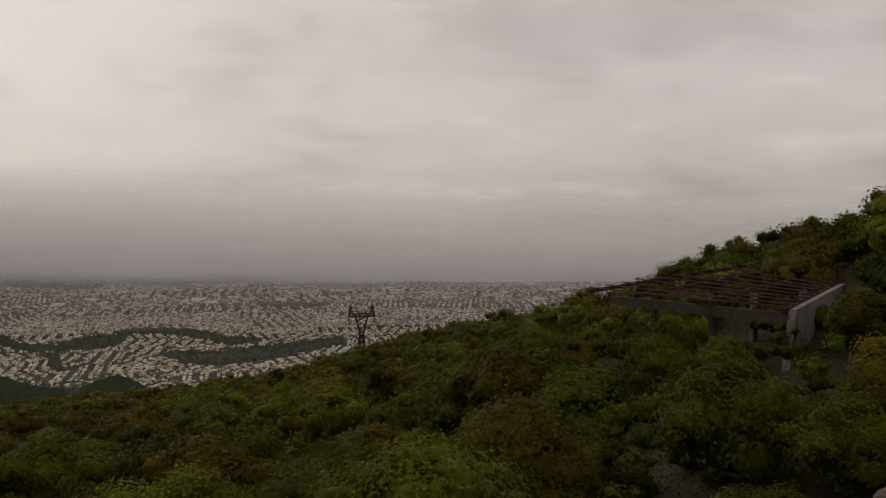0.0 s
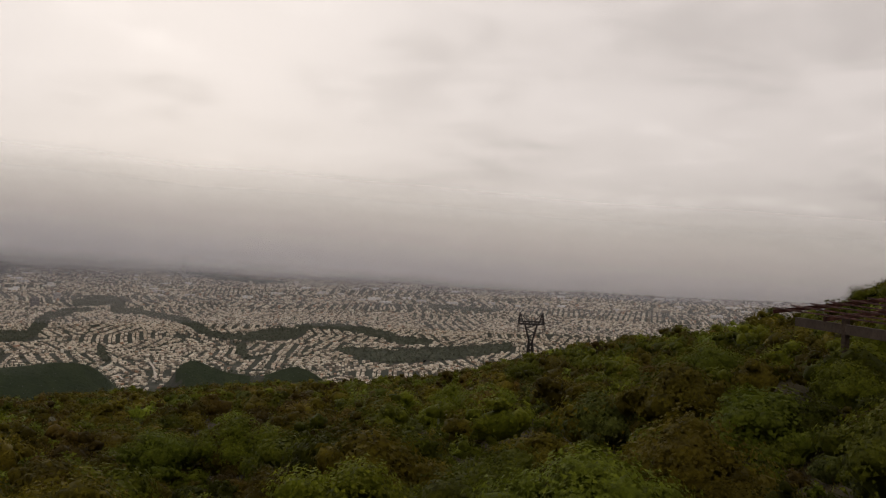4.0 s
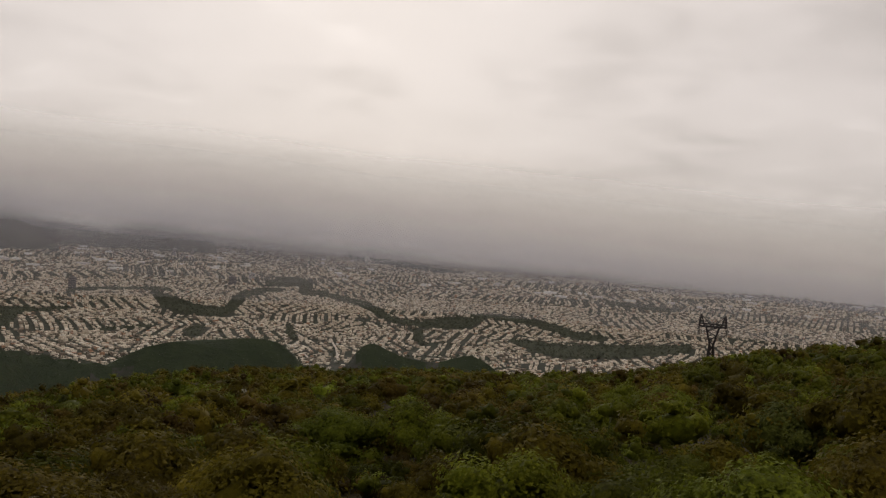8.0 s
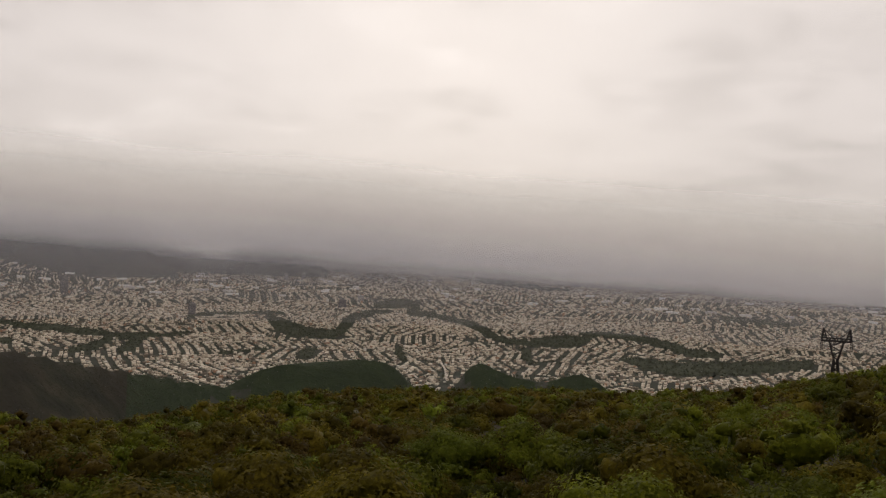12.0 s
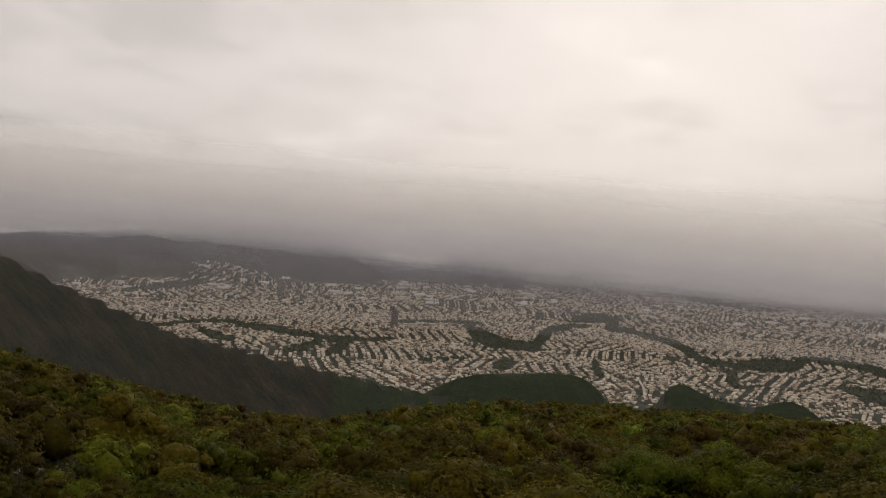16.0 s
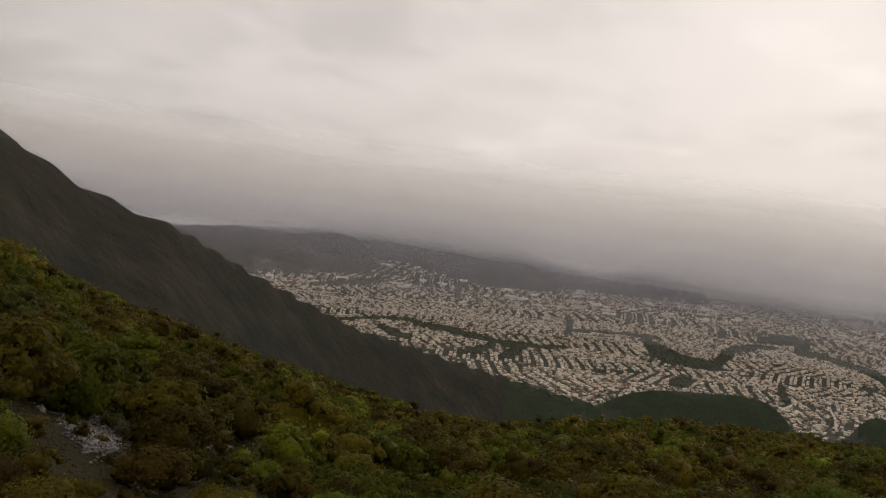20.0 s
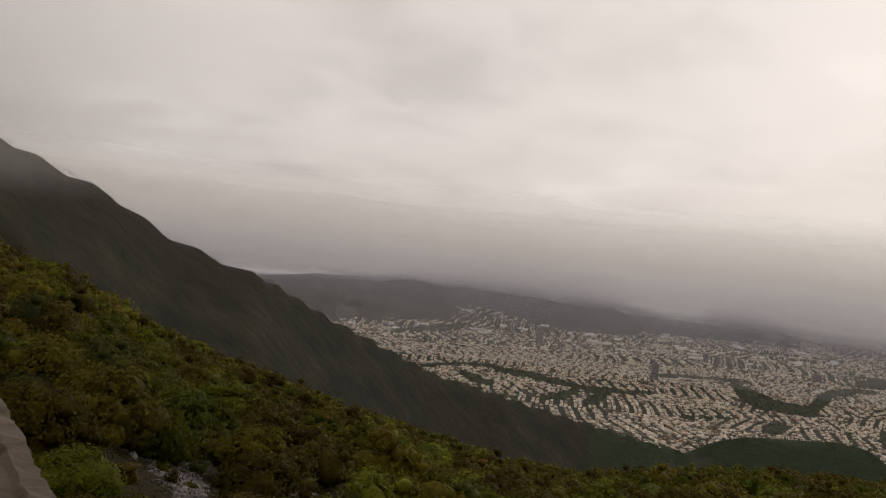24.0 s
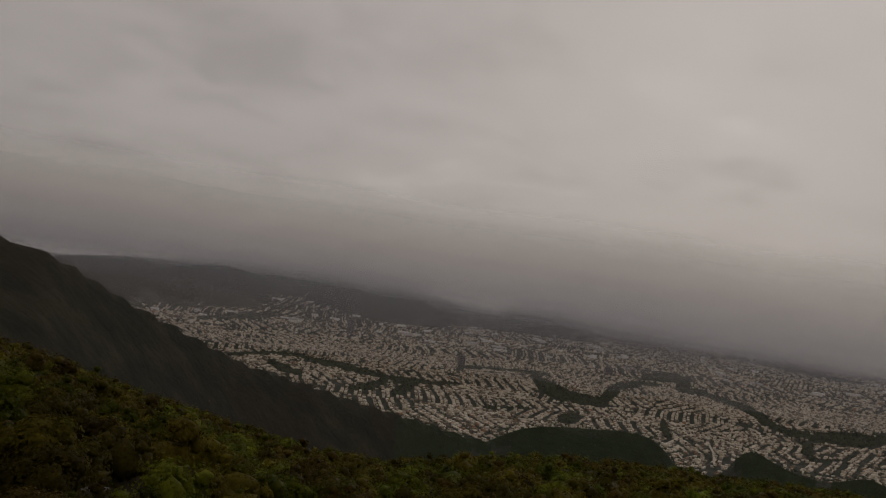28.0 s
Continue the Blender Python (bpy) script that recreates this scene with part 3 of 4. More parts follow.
def build_city(points, r0, r1, w, d, heights, share, material, label):
    x, y, ang = points.T
    az, rt = np.degrees(np.arctan2(x, y)), np.hypot(x, y)
    r = drawn_in(rt)
    k = r / rt
    z = ground_z(az, r)
    el = -np.degrees(np.arctan(DROP / rt))
    ok = (rt > r0) & (rt < r1) & (az > -46) & (az < 38) & (r > np.interp(az, AZ, RIDGE_R) + 30)
    ok &= (z < plain_z(az, r) + (8 + 6 * wave(x, y, 60, 7.0)) * k) & (park_gap(az, el) > 0.02)
    ok &= (np.abs(az + 3.75) > 0.16) | (rt > 2450)
    ok &= (rng.random(len(x)) < 0.87) & (wave(x, y, 130, 4.0) < 0.9)
    x, y, z, k, ang, r, az = x[ok], y[ok], z[ok], k[ok], ang[ok], r[ok], az[ok]
    n = len(x)
    v, f = box_cloud(r * np.sin(np.radians(az)), r * np.cos(np.radians(az)), z, k * rng.uniform(*w, n), k * rng.uniform(*d, n), k * rng.choice(heights, n, p=share), ang + rng.normal(0, 0.03, n))
    tagged(quick_mesh("city_houses", v, f, material), label, "houses", kind="stuff")


P = city_points(1700, 4300, 380, 7.8, 12.0, 12.0, 300)
build_city(P, 0, 3000, (5.0, 7.4), (6.0, 9.6), [2.5, 2.9, 3.6, 5.0, 8.5], [0.3, 0.3, 0.22, 0.15, 0.03], HOUSE, "rows of pale flat-roofed houses in dense city blocks")
build_city(P, 3000, 4200, (5.0, 7.4), (6.0, 9.6), [2.5, 2.9, 3.6, 5.0, 9.0], [0.3, 0.3, 0.22, 0.15, 0.03], HOUSE, "rows of pale flat-roofed houses farther out on the plain")
P = city_points(4000, 12500, 520, 27.0, 18.0, 24.0, 700)
build_city(P, 4200, 7000, (8, 19), (6, 10), [3.5, 5.0, 6.5, 8.0, 15.0], [0.25, 0.3, 0.25, 0.15, 0.05], HOUSE, "terraces of pale houses far out on the hazy plain")
build_city(P, 7000, 12500, (8, 19), (6, 10), [3.5, 5.0, 6.5, 9.0, 18.0], [0.25, 0.3, 0.25, 0.15, 0.05], HOUSE, "houses fading into haze at the end of the plain")


def on_plain(n, r0, r1, a0=-46, a1=38):
    """Random spots on the plain: bearing, true distance, place, scale."""
    az, rt = rng.uniform(a0, a1, n), np.sqrt(rng.uniform(r0 ** 2, r1 ** 2, n))
    r = drawn_in(rt)
    z = ground_z(az, r)
    ok = (z < plain_z(az, r) + 14) & (r > np.interp(az, AZ, RIDGE_R) + 20)
    az, rt, r, z = az[ok], rt[ok], r[ok], z[ok]
    return az, rt, np.stack([r * np.sin(np.radians(az)), r * np.cos(np.radians(az)), z], 1), r / rt


# street and garden trees
az, rt, C, k = on_plain(46000, 1800, 7000)
C[:, 2] += k * rng.uniform(2, 6, len(k))
v, f = leaves(C, unit(len(k)) * 0.5 + np.array([0, -0.6, 0.8]), k * rng.uniform(2.5, 5.5, len(k)), 1.3)
tagged(quick_mesh("street_trees", v, f, PARK), "dark garden and street trees between the houses", "trees", kind="stuff")
az, rt, C, k = on_plain(260000, 2100, 7500, -40, 22)
b = park_gap(az, -np.degrees(np.arctan(DROP / rt))) < 0.01
C, k = C[b], k[b]
C[:, 2] += k * rng.uniform(3, 7.5, len(k))
v, f = leaves(C, unit(len(k)) * 0.6 + np.array([0, -0.5, 0.8]), k * rng.uniform(3, 6, len(k)), 1.2)
tagged(quick_mesh("park_trees", v, f, PARK), "dark green trees crowding the park strips", "trees", kind="stuff")
# long sheds and malls with pale roofs
az, rt, C, k = on_plain(520, 4800, 11500)
b = park_gap(az, -np.degrees(np.arctan(DROP / rt))) > 0.08
C, k, az = C[b], k[b], az[b]
v, f = box_cloud(C[:, 0], C[:, 1], C[:, 2], k * rng.uniform(24, 75, len(k)), k * rng.uniform(16, 36, len(k)), k * rng.uniform(8, 14, len(k)), -np.radians(az) + rng.uniform(-0.4, 0.3, len(k)))
tagged(quick_mesh("warehouses", v, f, SHED), "long pale sheet-roofed warehouses among the far blocks", "warehouses", kind="stuff")


def tower(az, el, w, d, floors, material, label):
    """A tower block: core, floor slabs, glass between, roof house."""
    rt = float(sight(el))
    r = float(drawn_in(rt))
    root = new("tower_block")
    root.matrix_world = pose(*polar(az, r, float(ground_z(az, r)) - 1), 0, 0, -az + 12) @ Matrix.Scale(r / rt, 4)
    h = floors * 3.4 + 2
    part("core", box_bm(-w / 2 + 0.8, -d / 2 + 0.8, 0, w / 2 - 0.8, d / 2 - 0.8, h), GLASS, root)
    slab = None
    for i in range(0, floors, 2):
        if slab is None:
            slab = part("floor_band", box_bm(-w / 2, -d / 2, 2.0, w / 2, d / 2, 6.2), material, root)
        else:
            s2 = new("floor_band", slab.data)
            s2.parent, s2.location = root, (0, 0, i * 3.4)
    part("roof_house", box_bm(-w / 5, -d / 5, h, w / 5, d / 5, h + 5), material, root)
    return tagged(root, label, "tower", "towers over the city")


for az, el, w, d, fl, mt, lb in (
        (-27.5, -3.80, 34, 28, 24, DARKC, "dark slab-sided tower block above low houses"),
        (-20.0, -5.05, 26, 20, 13, DARKC, "dark office block beside a park strip"),
        (-10.5, -4.35, 34, 22, 11, DARKC, "dark broad block beside a wooded strip"),
        (-2.0, -2.55, 24, 22, 40, WHITEC, "slender pale tower fading into haze"),
        (-32.4, -2.55, 26, 26, 30, WHITEC, "white tower on the hillside district"),
        (-26.2, -2.1, 50, 30, 16, WHITEC, "pale block on a rise"),
        (-11.6, -1.75, 34, 30, 26, GREYC, "grey tower fading into haze"),
        (-9.3, -3.9, 30, 20, 9, GREYC, "grey block of flats beside a wooded strip"),
        (-14.2, -2.7, 26, 22, 15, GREYC, "grey tower among the houses"),
        (-13.1, -2.6, 22, 22, 13, GREYC, "narrow grey tower among the houses"),
        (-16.7, -2.2, 26, 22, 16, GREYC, "grey tower among far houses"),
        (-9.7, -2.4, 24, 20, 14, GREYC, "grey slab among far houses"),
        (-7.6, -1.9, 36, 24, 20, GREYC, "hazy slab among far houses"),
        (-29.6, -2.5, 40, 24, 9, WHITEC, "white slab on the hillside district")):
    tower(az, el, w, d, fl, mt, lb)

# dirt tracks between the foothills
for knots in ([(-3.45, 2010), (-3.5, 2100), (-3.6, 2220), (-3.9, 2350)], [(-3.6, 2030), (-4.6, 2010), (-5.4, 2040), (-5.7, 2110)]):
    vs = []
    for i in range(len(knots) - 1):
        for t in np.linspace(0, 1, 6):
            a, r = knots[i][0] + (knots[i + 1][0] - knots[i][0]) * t, knots[i][1] + (knots[i + 1][1] - knots[i][1]) * t
            for s in (-0.07, 0.07):
                vs.append(polar(a + s, r + s * 30, float(ground_z(a + s, r + s * 30)) + 3.0))
    q = np.arange(0, len(vs) - 2, 2)
    tagged(quick_mesh("track", [tuple(v) for v in vs], np.stack([q, q + 1, q + 3, q + 2], 1), DIRT), "pale dirt track climbing from the city edge", "track", kind="structure")

# ---- scrub on the ridge and the foothills ----
n = 90000
a = rng.uniform(-66, 12, n)
r1, r2 = np.interp(a, AZ, SHOULDER_R), np.interp(a, AZ, RIDGE_R)
r = r2 + (rng.random(n) ** 1.4) * -0.55 * (r2 - r1 * 1.3)
z = ground_z(a, r)
b = rng.random(n) < np.clip(r2 / 1500, 0.35, 1)
a, r, z = a[b], r[b], z[b]
sz = rng.uniform(0.7, 1.6, len(a)) * np.clip(r / 1000, 0.75, 1.7)
C = np.stack([r * np.sin(np.radians(a)), r * np.cos(np.radians(a)), z + sz * 0.2], 1)
m = Mat("scrub_leaves", 0.9)
m.color(m.mix(1.0, m.ramp(m.island(), [(0.0, (0.017, 0.0155, 0.008)), (0.6, (0.020, 0.018, 0.0095)), (1.0, (0.027, 0.025, 0.013))]), m.ramp(m.noise(0.006, 5.0), [(0.38, (0.75, 1.0, 0.8)), (0.62, (1.1, 0.92, 0.85))]), "MULTIPLY"))
b = a < -22 + rng.normal(0, 1.5, len(a))
v, f = leaves(C[b], unit(b.sum()) * 0.22 + np.array([0.1, -0.25, 0.95]), sz[b], 1.2)
tagged(quick_mesh("ridge_scrub", v, f, m.m), "dark brownish scrub covering the far ridge", "scrub", kind="stuff")
v, f = leaves(C[~b], unit((~b).sum()) * 0.35 + np.array([0, -0.3, 0.9]), sz[~b], 1.2)
tagged(quick_mesh("foothill_woods", v, f, WOODED), "dark green woods on the foothills above the city", "woodland", kind="stuff")


# ---- woods on the shoulder ----
SPECIES = ["green", "olive", "brown", "yellow", "grey"]


def ico(level):
    bm = bmesh.new()
    bmesh.ops.create_icosphere(bm, subdivisions=level, radius=1.0)
    bm.verts.ensure_lookup_table()
    v, f = np.array([p.co[:] for p in bm.verts]), np.array([[p.index for p in q.verts] for q in bm.faces])
    bm.free()
    return v, f


ICO = {1: ico(1), 2: ico(2)}


def crown(rx, rz, lobes, per, leaf, level, rough=0.2, long=1.4):
    """A lumpy crown: overlapping leafy masses, each closely set with leaves. Verts, faces, centres of the masses."""
    d = unit(lobes)
    d[:, 2] = np.abs(d[:, 2]) * 1.05 - 0.22
    squash = rng.uniform(0.82, 1.18, 2)
    lc = d * np.array([rx * squash[0], rx * squash[1], rz]) * rng.uniform(0.45, 0.85, (lobes, 1))
    lr = rng.uniform(0.16, 0.4, lobes) * rx
    lc[0], lr[0] = (0, 0, 0), rx * 0.72
    bv, bf = ICO[level]
    V = lc[:, None] + bv[None] * (lr[:, None, None] * 0.7 * (1 + rng.normal(0, rough, (lobes, len(bv), 1)))) * np.array([1, 1, 0.82])
    F = bf[None] + (np.arange(lobes) * len(bv))[:, None, None]
    pick = rng.choice(lobes, per, p=lr ** 1.7 / (lr ** 1.7).sum())
    o = unit(per)
    o[:, 2] = np.where(o[:, 2] < -0.35, -o[:, 2], o[:, 2])
    pts = lc[pick] + o * (lr[pick, None] * (0.74 + 0.56 * rng.random((per, 1)) ** 1.3)) * np.array([1, 1, 0.85])
    out = pts / np.array([rx, rx, rz])
    v, f = leaves(pts, o * 0.6 + out * 0.8 + unit(per) * 0.6 + np.array([0, 0, 0.1]), rng.uniform(0.6, 1.4, per) * leaf, long)
    V = V.reshape(-1, 3)
    return np.concatenate([V, v]), np.concatenate([F.reshape(-1, 3), f + len(V)]), lc


def limb(bm, a, b, r0, r1, sides=6):
    a, b = Vector(a), Vector(b)
    q = (b - a).to_track_quat("Z", "Y")
    rings = []
    for k in range(4):
        t = k / 3
        c = a.lerp(b, t) + q @ Vector((math.sin(t * 3.1) * r0 * 0.8, 0, 0))
        rr = r0 + (r1 - r0) * t
        rings.append([bm.verts.new(c + q @ Vector((rr * math.cos(2 * math.pi * s / sides), rr * math.sin(2 * math.pi * s / sides), 0))) for s in range(sides)])
    for k in range(3):
        for s in range(sides):
            bm.faces.new((rings[k][s], rings[k][(s + 1) % sides], rings[k + 1][(s + 1) % sides], rings[k + 1][s]))
    return bm


LABEL = {"green": "leafy green broadleaf tree on the slope", "olive": "olive-green oak with a rounded crown on the slope",
         "brown": "brownish half-dry tree on the slope", "yellow": "bright yellow-green tree standing out of the wood", "grey": "grey-green shrub with large pale leaves on the slope"}
KINDS = {}


def near_tree(species, rx, rz, trunk_h, n_leaves, leaf, tone):
    """A tree with a tapered trunk, limbs, and a crown of single leaves; about 4 m tall."""
    root = new("tree")
    v, f, lc = crown(rx, rz, int(rng.integers(18, 28)), n_leaves, leaf, 2)
    v[:, 2] += trunk_h
    quick_mesh("crown", v, f, FOL[species][tone], root, True)
    bm = limb(bmesh.new(), (0, 0, -0.6), (0.1, 0.05, trunk_h * 0.9), 0.16, 0.11)
    for c in lc[:9]:
        limb(bm, (0.1, 0.05, trunk_h * 0.8), (c[0] * 0.95, c[1] * 0.95, c[2] * 0.9 + trunk_h), 0.07, 0.02, 5)
    part("trunk", bm, BARK, root)
    tagged(root, LABEL[species], "tree", "trees on the near slope")
    return root


for sp in SPECIES:
    KINDS[sp] = []
    for fine, tone in ((1, 1), (1, 2), (0, 0), (0, 1)):
        rx = rng.uniform(2.0, 2.6)
        if sp == "grey":
            KINDS[sp].append(near_tree(sp, rx * 0.85, rx * 0.7, 0.8, 5200 if fine else 2600, 0.09 if fine else 0.13, tone))
        else:
            KINDS[sp].append(near_tree(sp, rx, rx * rng.uniform(0.85, 1.1), rng.uniform(0.95, 1.3), 7000 if fine else 3300, 0.082 if fine else 0.12, tone))


def clear(x, y):
    """Open ground: the ruin, the scree."""
    a, r = np.degrees(np.arctan2(x, y)), np.hypot(x, y)
    ruin = (a > 40) & (a < 51.5) & (r > 41 + (48.5 - a) * 1.5) & (r < 60) & (np.sin(x * 3) < 0.3)
    front = (a > 44.5) & (a < 48.6) & (r > 31) & (r < 42)
    return ~(ruin | front)


# loose stone on the slope: bearing and sight angle of its middle line
SCREE_AZ, SCREE_EL = [-63, -60, -55, -52, -50, -47.2], [-9.6, -10.3, -11.7, -12.6, -13.8, -15.0]


def slope_at(az, el, lift=0.1):
    """Distance at which a line of sight first meets the slope."""
    r = np.arange(14, 90, 0.2)
    g = ground_z(np.asarray(az, float)[:, None], r[None]) + lift
    return r[np.argmax(g > r[None] * np.tan(np.radians(np.asarray(el, float)))[:, None], 1)]


def scatter(r0, r1, pitch, a0=-66, a1=55.5, bare=True):
    """Jittered tree spots between two distances."""
    g = np.arange(-r1, r1, pitch)
    X, Y = np.meshgrid(g, g)
    X, Y = X.ravel() + rng.uniform(-0.42, 0.42, X.size) * pitch, Y.ravel() + rng.uniform(-0.42, 0.42, X.size) * pitch
    a, r = np.degrees(np.arctan2(X, Y)), np.hypot(X, Y)
    b = (r > r0) & (r < np.minimum(r1, np.interp(a, AZ, SHOULDER_R) + 14)) & (a > a0) & (a < a1)
    b &= clear(X, Y) if bare else ~((a > -51.3) & (a < -48.2) & (r > 21) & (r < 36)) & ((r < 46) | (a < 36))
    return X[b], Y[b], a[b], r[b]


def kinds_of(x, y):
    """Kinds drift in patches: greener towards the ruin, browner and more olive the other way."""
    a = np.degrees(np.arctan2(x, y))
    lush = np.clip((a + 5) / 40, 0, 1) + 0.35 * wave(x, y, 17, 0.7)
    w = np.stack([0.30 + 0.30 * lush, 0.40 - 0.12 * lush, 0.20 - 0.15 * lush, np.where(a < -40, 0.0, 0.07), np.full(len(x), 0.06)], 1).clip(0.005, 1)
    c = np.cumsum(w / w.sum(1, keepdims=True), 1)
    return (rng.random((len(x), 1)) > c).sum(1).clip(0, 4)


def spot(az, el, lift=2.4):
    """The place on the slope where a crown of that height is seen at that sight angle."""
    r = np.arange(15, 300, 0.25)
    k = np.argmax(ground_z(az, r) + lift > r * np.tan(np.radians(el)))
    return float(r[k]) if k else 24.0


# trees that stand out: bearing, sight angle, kind, size
MARKED = [(24.9, -14.2, "yellow", 1.16), (-3.2, -12.9, "yellow", 0.9), (1.6, -12.6, "green", 1.1), (25.2, -9.7, "grey", 1.1), (18.0, -9.6, "yellow", 0.95), (20.3, -7.9, "green", 1.1), (15.4, -9.8, "green", 1.15),
          (32.0, -6.6, "yellow", 1.0), (43.5, -9.8, "green", 1.25), (40.0, -6.5, "green", 1.0), (-37.0, -14.0, "olive", 0.6), (-34.0, -15.6, "yellow", 0.6), (50.6, -9.0, "green", 0.8), (47.2, -13.2, "green", 0.62)]
MARKED = [(a, e, k, s if i == 0 else s * 1.0 if a > 38 else s * 0.85 if a < -20 else s * 1.2) for i, (a, e, k, s) in enumerate(MARKED)]
MARKS = [polar(a, spot(a, e)) for a, e, k, s in MARKED]
MARKS[0] = polar(24.9, 24.0)

NEAR_R = 50
X, Y, a, r = scatter(13, NEAR_R, 3.35)
b = np.array([all(math.hypot(x - p.x, y - p.y) > 3.5 for p in MARKS) for x, y in zip(X, Y)])
X, Y, a, r = X[b], Y[b], a[b], r[b]
first = {}
for x, y, aa, rr, k in zip(X, Y, a, r, kinds_of(X, Y)):
    src = KINDS[SPECIES[k]][int(rng.integers(0, 2)) + (0 if rr < 33 else 2)]
    q = rng.random()
    s = (rng.uniform(0.42, 0.62) if q < 0.3 else rng.uniform(0.72, 0.98) if q < 0.75 else rng.uniform(1.1, 1.35)) * (0.85 if rr < 22 else 1.0)
    if (42.5 < aa < 52 and rr > 20) or (-55 < aa < -45.5 and 21 < rr < 36):
        s *= 0.58
    if any(rr < p.length and abs(aa - mk[0]) < 110 / p.length and rr > 0.4 * p.length for mk, p in zip(MARKED, MARKS)):
        s = min(s, 0.5)
    if -62 < aa < -46.6:
        se = float(np.interp(aa, SCREE_AZ, SCREE_EL))
        sr_ = float(slope_at([aa], [se])[0])
        wide = 1.2 if aa > -53 else 0.4
        low = rr * math.tan(radians(se - wide)) - float(ground_z(aa, rr))
        if rr < sr_ + 2.2 and (aa > -53 or rng.random() < 0.6):
            s = min(s, low / 4.7)
            if s < 0.24:
                continue
    if -44.6 < aa < -41 and rr < float(slope_at([aa], [-14.5])[0]) + 1.0:
        s = min(s, (rr * math.tan(radians(-15.1)) - float(ground_z(aa, rr))) / 4.7)
        if s < 0.24:
            continue
    mtx = pose(x, y, float(ground_z(aa, rr)), rng.uniform(-7, 7), rng.uniform(-7, 7), rng.uniform(0, 360))
    if src.name not in first:
        first[src.name] = 1
        src.matrix_basis = mtx
        src.scale = (s, s, s * rng.uniform(0.85, 1.1))
    else:
        c = copy_thing(src, mtx)
        c.scale = (s, s, s * rng.uniform(0.85, 1.1))

# low bushes filling the hollow below the ruin
X, Y, a, r = scatter(15, 31, 2.3, 35, 54)
for x, y, aa, rr in zip(X, Y, a, r):
    if not all(math.hypot(x - p.x, y - p.y) > 2.6 for p in MARKS):
        continue
    c = copy_thing(KINDS[SPECIES[int(rng.choice([0, 0, 0, 1, 4]))]][2 + int(rng.integers(0, 2))], pose(x, y, float(ground_z(aa, rr)) - 0.25, 0, 0, rng.uniform(0, 360)))
    s = rng.uniform(0.42, 0.62)
    c.scale = (s, s, s)


def wood(r0, r1, pitch, lobes, per, leaf, rx0, rx1, level, a0=-66, a1=55.5, bare=True):
    """Joined crowns, one mesh for each kind of tree; the tone of the leaves changes from tree to tree."""
    X, Y, a, r = scatter(r0, r1, pitch, a0, a1, bare)
    z = ground_z(a, r)
    ks = kinds_of(X, Y)
    for k, sp in enumerate(SPECIES):
        V, F, M, off = [], [], [], 0
        for x, y, zz in zip(X[ks == k], Y[ks == k], z[ks == k]):
            big = rng.random() ** 1.5
            rx = (rx0 + (rx1 - rx0) * big) * (0.75 if sp == "grey" else 1)
            v, f, _ = crown(rx, rx * rng.uniform(0.8, 1.1), lobes, per, leaf, level)
            V.append(v + (x, y, zz - 0.3 + 1.7 * big))
            F.append(f + off)
            M.append(np.full(len(f), rng.choice(3, p=[0.35, 0.42, 0.23]), np.int32))
            off += len(v)
        if V:
            ob = quick_mesh("wood", np.concatenate(V), np.concatenate(F), FOL[sp], smooth=True)
            ob.data.polygons.foreach_set("material_index", np.concatenate(M))
            tagged(ob, "dense mixed woodland canopy over the mountain slope", "woodland", kind="stuff")


for (az, el, kd, s), p in zip(MARKED, MARKS):
    c = copy_thing(KINDS[kd][1 if kd == "green" else 0], pose(p.x, p.y, float(ground_z(az, math.hypot(p.x, p.y))), 3, -4, 50 * az))
    c.scale = (s, s, s)
for src in [o for group in KINDS.values() for o in group if o.name not in first]:
    for o in [*src.children, src]:
        bpy.data.objects.remove(o)
n = 50000
a, r = rng.uniform(-66, 56, n), np.sqrt(rng.uniform(11 ** 2, 62 ** 2, n))
b = clear(r * np.sin(np.radians(a)), r * np.cos(np.radians(a))) | (rng.random(n) < 0.25)
a, r = a[b], r[b]
C = np.stack([r * np.sin(np.radians(a)), r * np.cos(np.radians(a)), ground_z(a, r) + rng.uniform(0.0, 0.6, len(a))], 1)
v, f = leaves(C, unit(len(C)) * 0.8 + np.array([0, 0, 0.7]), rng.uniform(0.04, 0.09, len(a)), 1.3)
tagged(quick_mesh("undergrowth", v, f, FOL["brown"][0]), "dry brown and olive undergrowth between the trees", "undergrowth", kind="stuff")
# low bushes between the trees
wood(13, 62, 1.9, 5, 130, 0.085, 0.45, 0.95, 1, bare=False)
wood(NEAR_R, 115, 3.9, 11, 580, 0.165, 1.1, 3.2, 1)
wood(115, 350, 4.8, 6, 130, 0.32, 1.3, 3.9, 1)
wood(62, 112, 3.2, 11, 560, 0.15, 1.4, 2.8, 1, 40, 55.5)

# ---- power line tower behind the shoulder ----
PYLON = polar(20.5, 352)
PYLON.z = float(ground_z(20.5, 352)) - 1
BEAM = 352 * math.tan(radians(-4.77))


